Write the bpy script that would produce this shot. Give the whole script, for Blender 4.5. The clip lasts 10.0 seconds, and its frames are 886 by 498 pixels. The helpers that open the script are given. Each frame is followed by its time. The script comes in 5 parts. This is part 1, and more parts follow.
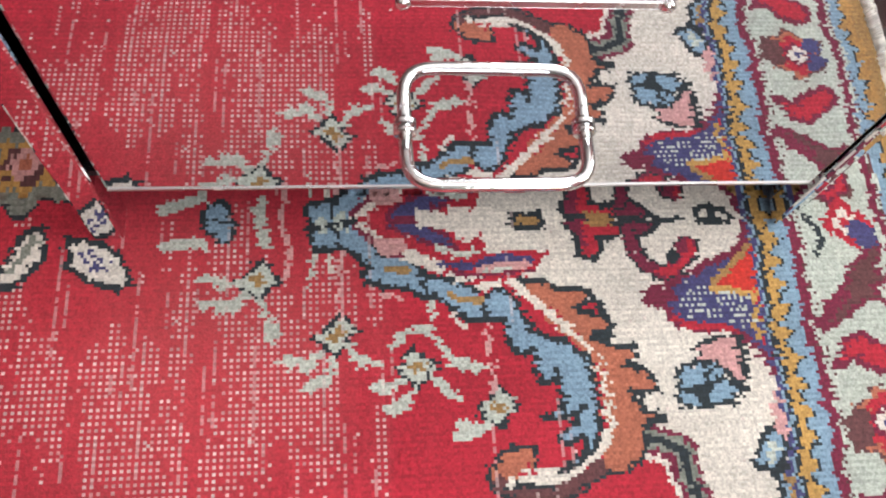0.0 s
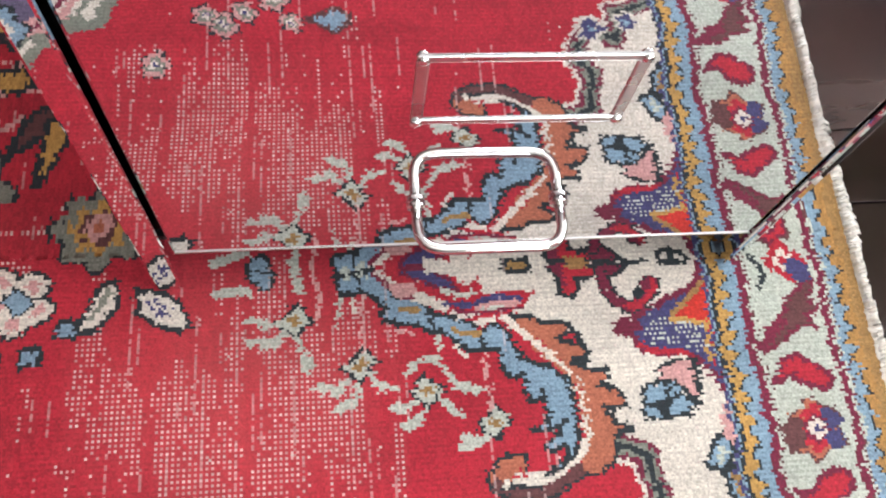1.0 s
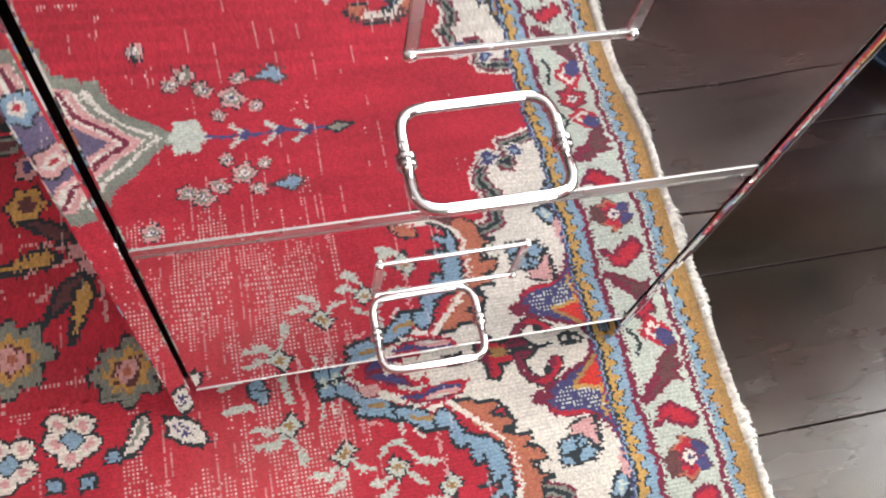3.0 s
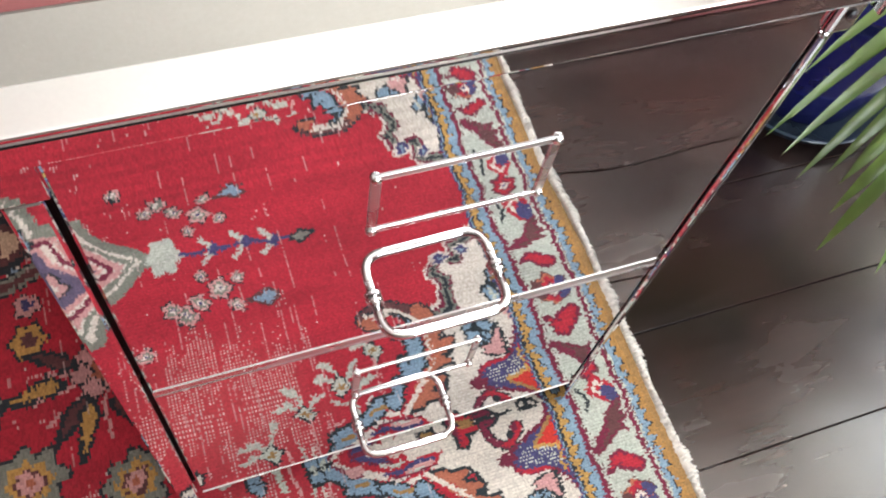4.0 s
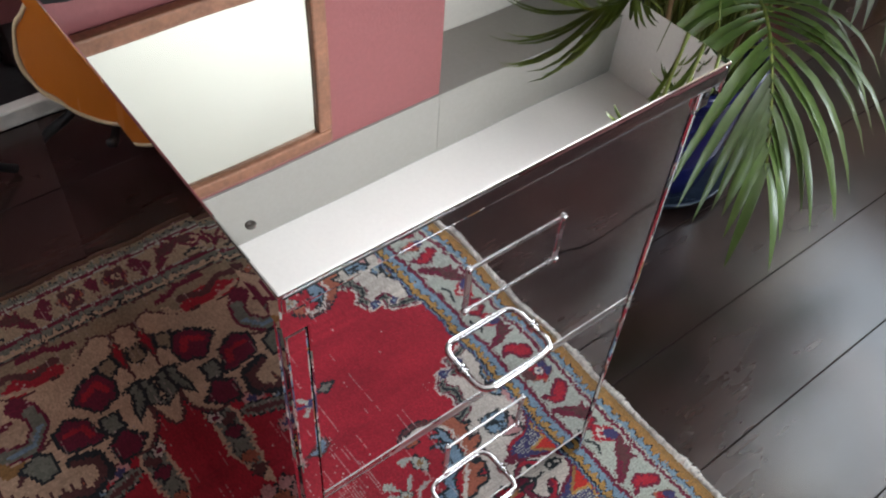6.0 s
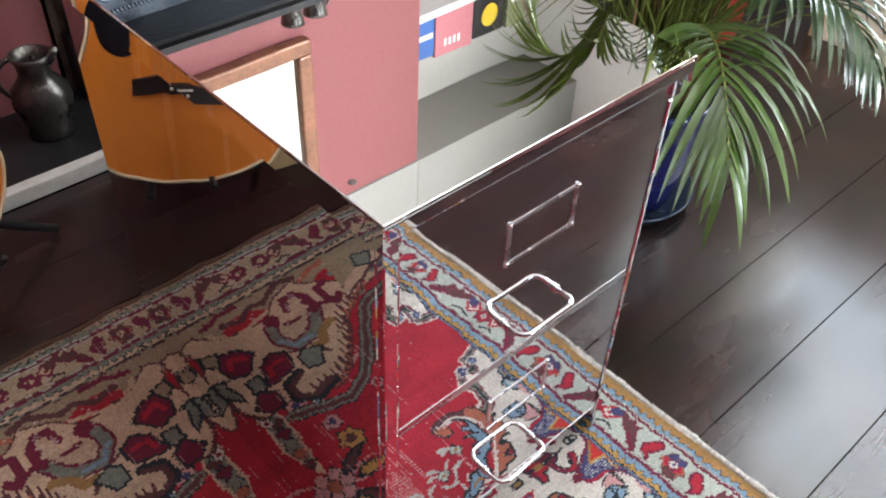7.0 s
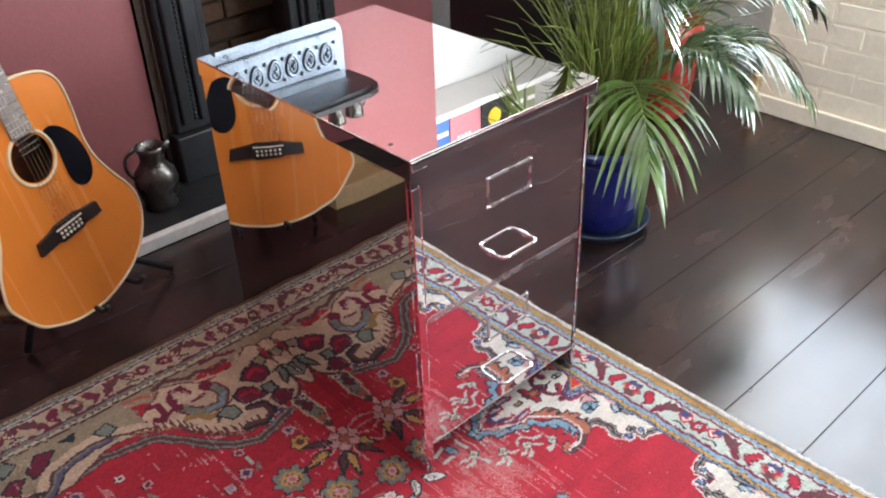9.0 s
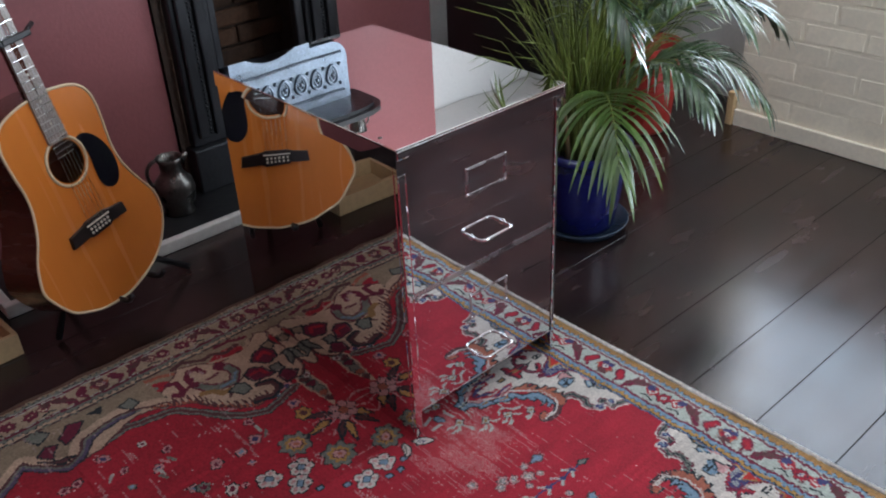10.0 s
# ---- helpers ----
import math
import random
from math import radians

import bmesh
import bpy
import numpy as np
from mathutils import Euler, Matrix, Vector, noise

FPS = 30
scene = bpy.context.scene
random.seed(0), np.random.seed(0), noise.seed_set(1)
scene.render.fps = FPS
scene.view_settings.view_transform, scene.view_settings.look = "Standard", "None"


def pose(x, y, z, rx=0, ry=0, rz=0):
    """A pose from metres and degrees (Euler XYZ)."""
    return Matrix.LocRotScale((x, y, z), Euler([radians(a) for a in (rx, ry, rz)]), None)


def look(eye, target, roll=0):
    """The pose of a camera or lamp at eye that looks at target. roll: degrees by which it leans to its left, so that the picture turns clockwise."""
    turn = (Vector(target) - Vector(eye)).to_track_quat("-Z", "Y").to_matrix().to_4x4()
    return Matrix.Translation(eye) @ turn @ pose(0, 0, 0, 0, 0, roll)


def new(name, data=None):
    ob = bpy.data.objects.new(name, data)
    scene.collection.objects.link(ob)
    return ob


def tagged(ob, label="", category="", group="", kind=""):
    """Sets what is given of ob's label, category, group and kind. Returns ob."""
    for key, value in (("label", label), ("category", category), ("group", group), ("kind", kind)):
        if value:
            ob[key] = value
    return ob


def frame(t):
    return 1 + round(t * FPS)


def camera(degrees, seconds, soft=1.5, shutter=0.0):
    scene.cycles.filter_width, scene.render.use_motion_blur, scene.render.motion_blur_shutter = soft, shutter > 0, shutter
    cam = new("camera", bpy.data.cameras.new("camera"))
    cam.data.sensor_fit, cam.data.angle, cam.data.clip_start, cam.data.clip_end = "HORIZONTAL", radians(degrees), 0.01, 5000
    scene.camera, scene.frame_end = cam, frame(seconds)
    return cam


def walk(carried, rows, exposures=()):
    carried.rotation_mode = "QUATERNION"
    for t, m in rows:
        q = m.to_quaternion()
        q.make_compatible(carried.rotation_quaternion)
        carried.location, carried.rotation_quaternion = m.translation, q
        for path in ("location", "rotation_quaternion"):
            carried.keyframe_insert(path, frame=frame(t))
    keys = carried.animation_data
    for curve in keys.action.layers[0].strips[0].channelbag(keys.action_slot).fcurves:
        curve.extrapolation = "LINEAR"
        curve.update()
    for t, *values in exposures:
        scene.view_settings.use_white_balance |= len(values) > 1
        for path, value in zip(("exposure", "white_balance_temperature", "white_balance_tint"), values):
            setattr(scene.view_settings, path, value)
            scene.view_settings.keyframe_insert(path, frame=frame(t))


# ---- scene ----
cam = camera(53.3, 10.0, soft=2.0)
PATH = [
    (0, (0.158, -0.233, 0.535), (0.383, 0.5, -1.312), 14.8),
    (0.5, (0.147, -0.249, 0.592), (0.377, 0.51, -1.244), 14.1),
    (1, (0.141, -0.25, 0.654), (0.372, 0.497, -1.187), 13.8),
    (1.5, (0.141, -0.25, 0.709), (0.366, 0.491, -1.136), 12.5),
    (2, (0.131, -0.255, 0.761), (0.387, 0.502, -1.072), 13.1),
    (2.5, (0.12, -0.252, 0.821), (0.431, 0.512, -1.001), 14.8),
    (3.8, (0.087, -0.249, 0.992), (0.583, 0.563, -0.767), 15.3),
    (4, (0.085, -0.257, 1.02), (0.593, 0.579, -0.724), 14.1),
    (4.5, (0.057, -0.263, 1.075), (0.656, 0.59, -0.632), 13.0),
    (5, (0.008, -0.281, 1.122), (0.698, 0.599, -0.536), 10.8),
    (5.5, (-0.066, -0.314, 1.15), (0.724, 0.626, -0.429), 7.6),
    (6, (-0.163, -0.363, 1.184), (0.719, 0.639, -0.305), 4.8),
    (7.3, (-0.44, -0.57, 1.249), (0.626, 0.534, -0.034), 1.8),
    (7.5, (-0.478, -0.651, 1.27), (0.574, 0.509, 0.026), 0.3),
    (8, (-0.586, -0.779, 1.307), (0.477, 0.435, 0.126), -0.9),
    (8.5, (-0.695, -0.877, 1.328), (0.399, 0.362, 0.201), -1.6),
    (9, (-0.801, -0.987, 1.357), (0.315, 0.269, 0.271), -2.2),
    (9.5, (-0.869, -1.095, 1.384), (0.247, 0.182, 0.323), -2.6),
    (10, (-0.919, -1.202, 1.385), (0.203, 0.102, 0.365), -2.9),
]
EXPOSURE = [(0, -0.17, 6650, 10), (2.5, -0.02, 6700, 10), (4, -0.14, 6750, 10), (4.5, -0.52, 6750, 10), (5, -0.92, 6600, 10), (5.5, -1.13, 6400, 10), (6.2, -1.02, 6300, 10), (7.3, -0.22, 6300, 10), (8, -0.07, 6250, 10), (9.6, -0.1, 6150, 10), (9.8, -0.32, 6050, 10), (10, -1.17, 5800, 10)]
walk(cam, [(t, look(e, a, r)) for t, e, a, r in PATH], EXPOSURE)

# ---- light ----
world = bpy.data.worlds.new("sky")
scene.world = world
world.use_nodes = True
wn = world.node_tree
sky = wn.nodes.new("ShaderNodeTexSky")
sky.sky_type, sky.sun_disc = "NISHITA", False
sky.sun_elevation, sky.sun_rotation = radians(38), radians(120)
wn.links.new(sky.outputs[0], wn.nodes["Background"].inputs[0])
wn.nodes["Background"].inputs[1].default_value = 0.15


def window_lamp(name, m, sx, sy, watts, colour, spread=180):
    lamp = bpy.data.lights.new(name, "AREA")
    lamp.shape, lamp.size, lamp.size_y, lamp.energy, lamp.color = "RECTANGLE", sx, sy, watts, colour
    lamp.spread = radians(spread)
    ob = new(name, lamp)
    ob.matrix_world = m
    return ob


RIGHT_X, FRONT_Y, LEFT_X, BREAST_Y, ALCOVE_Y = 2.06, -2.7, -2.4, 1.5, 1.80
BREAST_X, CEIL, FLOOR_Z, RETURN_Y = 1.40, 2.42, -0.014, 0.47
window_lamp("daylight_side_window", look((RIGHT_X + 0.30, -0.27, 1.40), (0.4, -0.35, 1.0)), 1.4, 1.4, 70, (0.85, 0.94, 1.0))
# Added lamp inside the window opening, aimed up to whiten the ceiling.
window_lamp("ceiling_uplight_added", look((RIGHT_X + 0.235, -0.30, 0.86), (1.10, 0.55, CEIL)), 1.2, 0.24, 150, (0.97, 0.98, 1.0), 130)
window_lamp("daylight_front_window", look((1.25, FRONT_Y - 0.25, 1.45), (1.8, 0.9, 0.8)), 1.15, 1.4, 74, (0.88, 0.95, 1.0), 120)

# ---- materials ----


def material(name, colour, rough=0.5, metal=0.0, vary=0.15, scale=8.0, fine=90.0, bump=0.0, bump_scale=60.0, stretch=(1, 1, 1), coat=0.0, spec=0.5, island=0.0, piece=0.0):
    """Two scales of tone variation, uneven gloss and a fine relief."""
    m = bpy.data.materials.new(name)
    m.use_nodes = True
    t, p = m.node_tree, m.node_tree.nodes["Principled BSDF"]
    co = t.nodes.new("ShaderNodeTexCoord")
    mp = t.nodes.new("ShaderNodeMapping")
    mp.inputs["Scale"].default_value = stretch
    t.links.new(co.outputs["Object"], mp.inputs[0])
    n1, n2 = t.nodes.new("ShaderNodeTexNoise"), t.nodes.new("ShaderNodeTexNoise")
    n1.inputs["Scale"].default_value, n2.inputs["Scale"].default_value = scale, fine
    n1.inputs["Detail"].default_value, n2.inputs["Detail"].default_value = 5, 3
    add = t.nodes.new("ShaderNodeMath")
    add.operation = "ADD"
    for n, i in ((n1, 0), (n2, 1)):
        t.links.new(mp.outputs[0], n.inputs["Vector"])
        t.links.new(n.outputs["Fac"], add.inputs[i])
    tone = t.nodes.new("ShaderNodeMapRange")
    tone.inputs[1].default_value, tone.inputs[2].default_value = 0.6, 1.4
    tone.inputs[3].default_value, tone.inputs[4].default_value = 1 - vary, 1 + vary
    t.links.new(add.outputs[0], tone.inputs[0])
    last = tone.outputs[0]
    if piece or island:
        src = t.nodes.new("ShaderNodeObjectInfo") if piece else t.nodes.new("ShaderNodeNewGeometry")
        rr = t.nodes.new("ShaderNodeMapRange")
        k = piece or island
        rr.inputs[3].default_value, rr.inputs[4].default_value = 1 - k, 1 + k
        t.links.new(src.outputs["Random" if piece else "Random Per Island"], rr.inputs[0])
        mu = t.nodes.new("ShaderNodeMath")
        mu.operation = "MULTIPLY"
        t.links.new(last, mu.inputs[0])
        t.links.new(rr.outputs[0], mu.inputs[1])
        last = mu.outputs[0]
    mix = t.nodes.new("ShaderNodeVectorMath")
    mix.operation = "SCALE"
    mix.inputs[0].default_value = colour
    t.links.new(last, mix.inputs["Scale"])
    t.links.new(mix.outputs[0], p.inputs["Base Color"])
    ro = t.nodes.new("ShaderNodeMapRange")
    ro.inputs[1].default_value, ro.inputs[2].default_value = 0.3, 0.7
    ro.inputs[3].default_value, ro.inputs[4].default_value = rough * 0.8, min(1, rough * 1.25)
    t.links.new(n1.outputs["Fac"], ro.inputs[0])
    t.links.new(ro.outputs[0], p.inputs["Roughness"])
    p.inputs["Metallic"].default_value = metal
    p.inputs["Specular IOR Level"].default_value = spec
    p.inputs["Coat Weight"].default_value = coat
    p.inputs["Coat Roughness"].default_value = 0.14
    if bump:
        nb = t.nodes.new("ShaderNodeTexNoise")
        nb.inputs["Scale"].default_value, nb.inputs["Detail"].default_value = bump_scale, (4 if bump_scale > 10 else 0.6)
        t.links.new(mp.outputs[0], nb.inputs["Vector"])
        b = t.nodes.new("ShaderNodeBump")
        b.inputs["Strength"].default_value, b.inputs["Distance"].default_value = 1.0, bump
        t.links.new(nb.outputs["Fac"], b.inputs["Height"])
        t.links.new(b.outputs[0], p.inputs["Normal"])
    return m


STEEL = material("polished_steel", (0.80, 0.80, 0.81), 0.018, 1.0, 0.03, 4, 40, 0.0012, 5.0)
STEEL_FRONT = material("polished_steel_drawer", (0.78, 0.78, 0.80), 0.016, 1.0, 0.03, 4, 40, 0.0022, 5.5)
STEEL_TOP = material("polished_steel_sheet", (0.84, 0.83, 0.82), 0.012, 1.0, 0.02, 3, 30, 0.0006, 4.0)
BRIGHT = material("bright_plated_steel", (0.80, 0.79, 0.78), 0.13, 1.0, 0.08, 30, 200, 0.0002, 150)
PLATED = material("mirror_plated_strip", (0.66, 0.65, 0.65), 0.28, 1.0, 0.05, 20, 120, 0.0002, 60)
HOLDER = material("tarnished_plate", (0.62, 0.61, 0.61), 0.26, 1.0, 0.12, 30, 150)
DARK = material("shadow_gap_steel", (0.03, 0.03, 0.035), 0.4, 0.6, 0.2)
FLOORWOOD = material("dark_stained_boards", (0.019, 0.0115, 0.0105), 0.21, 0.0, 0.5, 5, 45, 0.00015, 22, (0.35, 3.0, 1), 0.0, 0.66, piece=0.35)
JOINT = material("floor_joint_dirt", (0.012, 0.008, 0.007), 0.8)
REDWALL = material("dusty_red_wall_paint", (0.238, 0.074, 0.076), 0.6, 0, 0.10, 2.5, 60, 0.0006, 90)
# Frieze and upper alcove whites are greyed: part of their shade is in the colour.
FRIEZE = material("shaded_off_white_paint", (0.30, 0.29, 0.265), 0.7, 0, 0.06, 2, 70, 0.0005, 80)
DULLWHITE = material("shaded_dull_white_paint", (0.58, 0.57, 0.52), 0.7, 0, 0.08, 2, 70, 0.0005, 80)
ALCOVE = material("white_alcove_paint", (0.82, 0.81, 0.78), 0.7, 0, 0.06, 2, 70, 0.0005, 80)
CEILING = material("white_ceiling_paint", (0.86, 0.85, 0.82), 0.8, 0, 0.03, 2, 60, 0.0005, 70)
BRICKPAINT = material("cream_painted_brick", (0.89, 0.80, 0.64), 0.55, 0, 0.08, 9, 70, 0.0016, 26, piece=0.05)
MORTAR = material("painted_mortar", (0.86, 0.77, 0.61), 0.6, 0, 0.10, 9, 70, 0.0015, 50)
IRON = material("blackened_cast_iron", (0.018, 0.018, 0.02), 0.36, 0.3, 0.3, 10, 90, 0.0015, 70)
BURNISHED = material("burnished_cast_iron", (0.20, 0.235, 0.28), 0.32, 0.9, 0.35, 14, 120, 0.001, 90)
# worn reddish patches and dull scuffs in the floor's stain
ft_, fp_ = FLOORWOOD.node_tree, FLOORWOOD.node_tree.nodes["Principled BSDF"]
f_co, f_no, f_ra, f_mx = [ft_.nodes.new(k) for k in ("ShaderNodeTexCoord", "ShaderNodeTexNoise", "ShaderNodeMapRange", "ShaderNodeMixRGB")]
f_no.inputs["Scale"].default_value, f_no.inputs["Detail"].default_value = 4.5, 3
f_ra.inputs[1].default_value, f_ra.inputs[2].default_value, f_ra.inputs[4].default_value = 0.42, 0.80, 0.7
f_mx.inputs[2].default_value = (0.058, 0.024, 0.017, 1)
ft_.links.new(f_co.outputs["Object"], f_no.inputs["Vector"])
ft_.links.new(f_no.outputs["Fac"], f_ra.inputs[0])
ft_.links.new(f_ra.outputs[0], f_mx.inputs[0])
ft_.links.new(fp_.inputs["Base Color"].links[0].from_socket, f_mx.inputs[1])
ft_.links.new(f_mx.outputs[0], fp_.inputs["Base Color"])
f_ro = ft_.nodes.new("ShaderNodeMath")
f_ro.operation = "MULTIPLY_ADD"
f_ro.inputs[1].default_value = 0.07
ft_.links.new(f_ra.outputs[0], f_ro.inputs[0])
ft_.links.new(fp_.inputs["Roughness"].links[0].from_socket, f_ro.inputs[2])
ft_.links.new(f_ro.outputs[0], fp_.inputs["Roughness"])
s_mp, s_no, s_ra, s_mx, c_no, c_ma = [ft_.nodes.new(k) for k in ("ShaderNodeMapping", "ShaderNodeTexNoise", "ShaderNodeMapRange", "ShaderNodeMixRGB", "ShaderNodeTexNoise", "ShaderNodeMath")]
s_mp.inputs["Scale"].default_value, s_mp.inputs["Rotation"].default_value = (9, 420, 1), (0, 0, 0.35)
s_no.inputs["Scale"].default_value, s_no.inputs["Detail"].default_value = 1.0, 2
s_ra.inputs[1].default_value, s_ra.inputs[2].default_value, s_ra.inputs[4].default_value = 0.74, 0.84, 0.14
s_mx.inputs[2].default_value = (0.20, 0.19, 0.18, 1)
ft_.links.new(f_co.outputs["Object"], s_mp.inputs[0])
ft_.links.new(s_mp.outputs[0], s_no.inputs["Vector"])
ft_.links.new(s_no.outputs["Fac"], s_ra.inputs[0])
ft_.links.new(s_ra.outputs[0], s_mx.inputs[0])
ft_.links.new(f_mx.outputs[0], s_mx.inputs[1])
ft_.links.new(s_mx.outputs[0], fp_.inputs["Base Color"])
c_no.inputs["Scale"].default_value, c_no.inputs["Detail"].default_value = 7.0, 4
ft_.links.new(f_co.outputs["Object"], c_no.inputs["Vector"])
c_ma.operation = "MULTIPLY_ADD"
c_ma.inputs[1].default_value = 0.12
ft_.links.new(c_no.outputs["Fac"], c_ma.inputs[0])
c_sub = ft_.nodes.new("ShaderNodeMath")
c_sub.inputs[1].default_value = -0.055
ft_.links.new(f_ro.outputs[0], c_sub.inputs[0])
ft_.links.new(c_sub.outputs[0], c_ma.inputs[2])
ft_.links.new(c_ma.outputs[0], fp_.inputs["Roughness"])
FIREBRICK = material("sooty_fire_brick", (0.085, 0.042, 0.022), 0.85, 0, 0.4, 6, 60, 0.003, 50, piece=0.4)
SOOT = material("sooty_mortar", (0.060, 0.038, 0.026), 0.9, 0, 0.4, 6, 60, 0.003, 50)
SLATE = material("black_slate_hearth", (0.012, 0.012, 0.013), 0.4, 0, 0.3, 6, 70, 0.001, 40)
MARBLE = material("white_hearth_edging", (0.66, 0.64, 0.60), 0.5, 0, 0.15, 8, 60, 0.001, 40)
PEWTER = material("dull_pewter", (0.14, 0.132, 0.12), 0.30, 0.9, 0.35, 14, 90, 0.002, 22)
SPRUCE = material("amber_spruce_top", (0.64, 0.195, 0.026), 0.24, 0, 0.05, 3, 140, 0.0, 60, (14, 1, 0.6), 0.6)
MAHOGANY = material("dark_mahogany", (0.10, 0.03, 0.015), 0.25, 0, 0.3, 4, 60, 0, 60, (1, 1, 6), 0.5)
ROSEWOOD = material("rosewood", (0.014, 0.009, 0.008), 0.35, 0, 0.3, 8, 90)
BINDING = material("cream_binding", (0.70, 0.55, 0.34), 0.35, 0, 0.06)
BLACKGLOSS = material("black_pickguard", (0.008, 0.008, 0.012), 0.12, 0, 0.1)
FRETWIRE = material("nickel_frets", (0.75, 0.74, 0.72), 0.25, 1.0)
# Fretboard base colour is raised to stand for light reflected along the neck.
NECKFACE = material("sheen_toned_fretboard", (0.30, 0.26, 0.23), 0.3, 0, 0.25, 20, 90)
BONE = material("bone_white", (0.75, 0.70, 0.58), 0.4)
RUBBER = material("black_rubber_and_tube", (0.012, 0.012, 0.013), 0.42, 0, 0.2)
POTBLUE = material("cobalt_glaze", (0.009, 0.010, 0.085), 0.12, 0, 0.25, 6, 60, 0.0006, 25, coat=0.4)
SAUCERBLUE = material("slate_blue_glaze", (0.03, 0.045, 0.07), 0.2, 0, 0.25, 8, 60, 0.0006, 25)
SOIL = material("potting_soil", (0.025, 0.017, 0.012), 0.95, 0, 0.5, 30, 160, 0.01, 70)
LEAF = material("palm_leaf", (0.070, 0.115, 0.048), 0.27, 0, 0.25, 6, 60, 0, 60, spec=0.8, island=0.4, coat=0.65)
LEAFYOUNG = material("young_palm_leaf", (0.12, 0.165, 0.022), 0.33, 0, 0.2, 6, 60, spec=0.6, island=0.3)
LEAFLOW = material("hanging_palm_leaf", (0.082, 0.140, 0.030), 0.30, 0, 0.30, 5, 50, spec=0.6, island=0.35, coat=0.35)
SHOOT = material("young_green_shoots", (0.21, 0.265, 0.055), 0.4, 0, 0.3, 12, 90, island=0.4)
STALK = material("palm_stalk", (0.20, 0.25, 0.05), 0.4, 0, 0.3, 12, 90)
DEADSTALK = material("dry_palm_sheath", (0.24, 0.15, 0.07), 0.7, 0, 0.35, 16, 90)
GILT = material("worn_brown_gilt_frame", (0.23, 0.105, 0.06), 0.4, 0.25, 0.35, 14, 80, 0.002, 45)
MIRRORGLASS = material("looking_glass", (0.60, 0.615, 0.56), 0.01, 1.0, 0.01)
BLACKWOOD = material("black_painted_wood", (0.012, 0.011, 0.011), 0.35, 0, 0.25, 6, 70)
PALEWOOD = material("pale_pine", (0.50, 0.34, 0.17), 0.5, 0, 0.2, 5, 60, 0.0008, 40, (1, 8, 1))
WHITEWOOD = material("white_gloss_joinery", (0.78, 0.77, 0.74), 0.35, 0, 0.05)
REDCLAY = material("red_glazed_pot", (0.32, 0.03, 0.022), 0.3, 0, 0.2)
SLEEVES = [material("card_" + n, c, 0.5, 0, 0.12) for n, c in (("blue", (0.05, 0.13, 0.36)), ("red", (0.5, 0.05, 0.06)), ("black", (0.02, 0.02, 0.02)), ("olive", (0.2, 0.22, 0.12)), ("rose", (0.5, 0.18, 0.2)))]
YELLOW = material("yellow_card", (0.7, 0.5, 0.03), 0.5, 0, 0.1)
FRINGE = material("undyed_cotton_fringe", (0.85, 0.81, 0.75), 0.95, 0, 0.2, 20, 160, island=0.2)

# ---- mesh helpers ----


def part(name, bm, mat, parent=None, label="", smooth=False):
    me = bpy.data.meshes.new(name)
    if smooth:
        for f in bm.faces:
            f.smooth = True
    bm.to_mesh(me)
    bm.free()
    me.materials.append(mat)
    ob = new(name, me)
    if parent:
        ob.parent = parent
    if label:
        ob["label"] = label
    return ob


def box(x0, x1, y0, y1, z0, z1, bevel=0.0, seg=2, bm=None):
    bm = bm or bmesh.new()
    got = bmesh.ops.create_cube(bm, size=1)["verts"]
    bmesh.ops.transform(bm, verts=got, matrix=Matrix.Translation(((x0 + x1) / 2, (y0 + y1) / 2, (z0 + z1) / 2)) @ Matrix.Diagonal((x1 - x0, y1 - y0, z1 - z0, 1)))
    if bevel:
        edges = list({e for v in got for e in v.link_edges})
        bmesh.ops.bevel(bm, geom=edges, offset=bevel, segments=seg, affect="EDGES", profile=0.5)
    return bm


def lathe(profile, seg=40, bm=None):
    """A turned shape from (radius, height) pairs."""
    bm = bm or bmesh.new()
    rings = [[bm.verts.new((r * math.cos(2 * math.pi * i / seg), r * math.sin(2 * math.pi * i / seg), z)) for i in range(seg)] for r, z in profile]
    for a, b in zip(rings, rings[1:]):
        for i in range(seg):
            bm.faces.new((a[i], a[(i + 1) % seg], b[(i + 1) % seg], b[i]))
    bm.faces.new(rings[0][::-1])
    bm.faces.new(rings[-1])
    return bm


def tube(points, radius, seg=8, closed=False, bm=None):
    """A round bar along points; radius may be a function of the share of the way."""
    bm = bm or bmesh.new()
    pts = [Vector(p) for p in points]
    n, rings = len(pts), []
    up = Vector((0.13, 0.31, 0.94))
    for i, p in enumerate(pts):
        a, b = (pts[i - 1], pts[(i + 1) % n]) if closed else (pts[max(i - 1, 0)], pts[min(i + 1, n - 1)])
        d = (b - a).normalized()
        s = d.cross(up).normalized()
        u = s.cross(d)
        r = radius(i / max(n - 1, 1)) if callable(radius) else radius
        rings.append([bm.verts.new(p + (s * math.cos(2 * math.pi * k / seg) + u * math.sin(2 * math.pi * k / seg)) * r) for k in range(seg)])
    for i in range(n if closed else n - 1):
        a, b = rings[i], rings[(i + 1) % n]
        for k in range(seg):
            bm.faces.new((a[k], a[(k + 1) % seg], b[(k + 1) % seg], b[k]))
    if not closed:
        bm.faces.new(rings[0][::-1])
        bm.faces.new(rings[-1])
    return bm


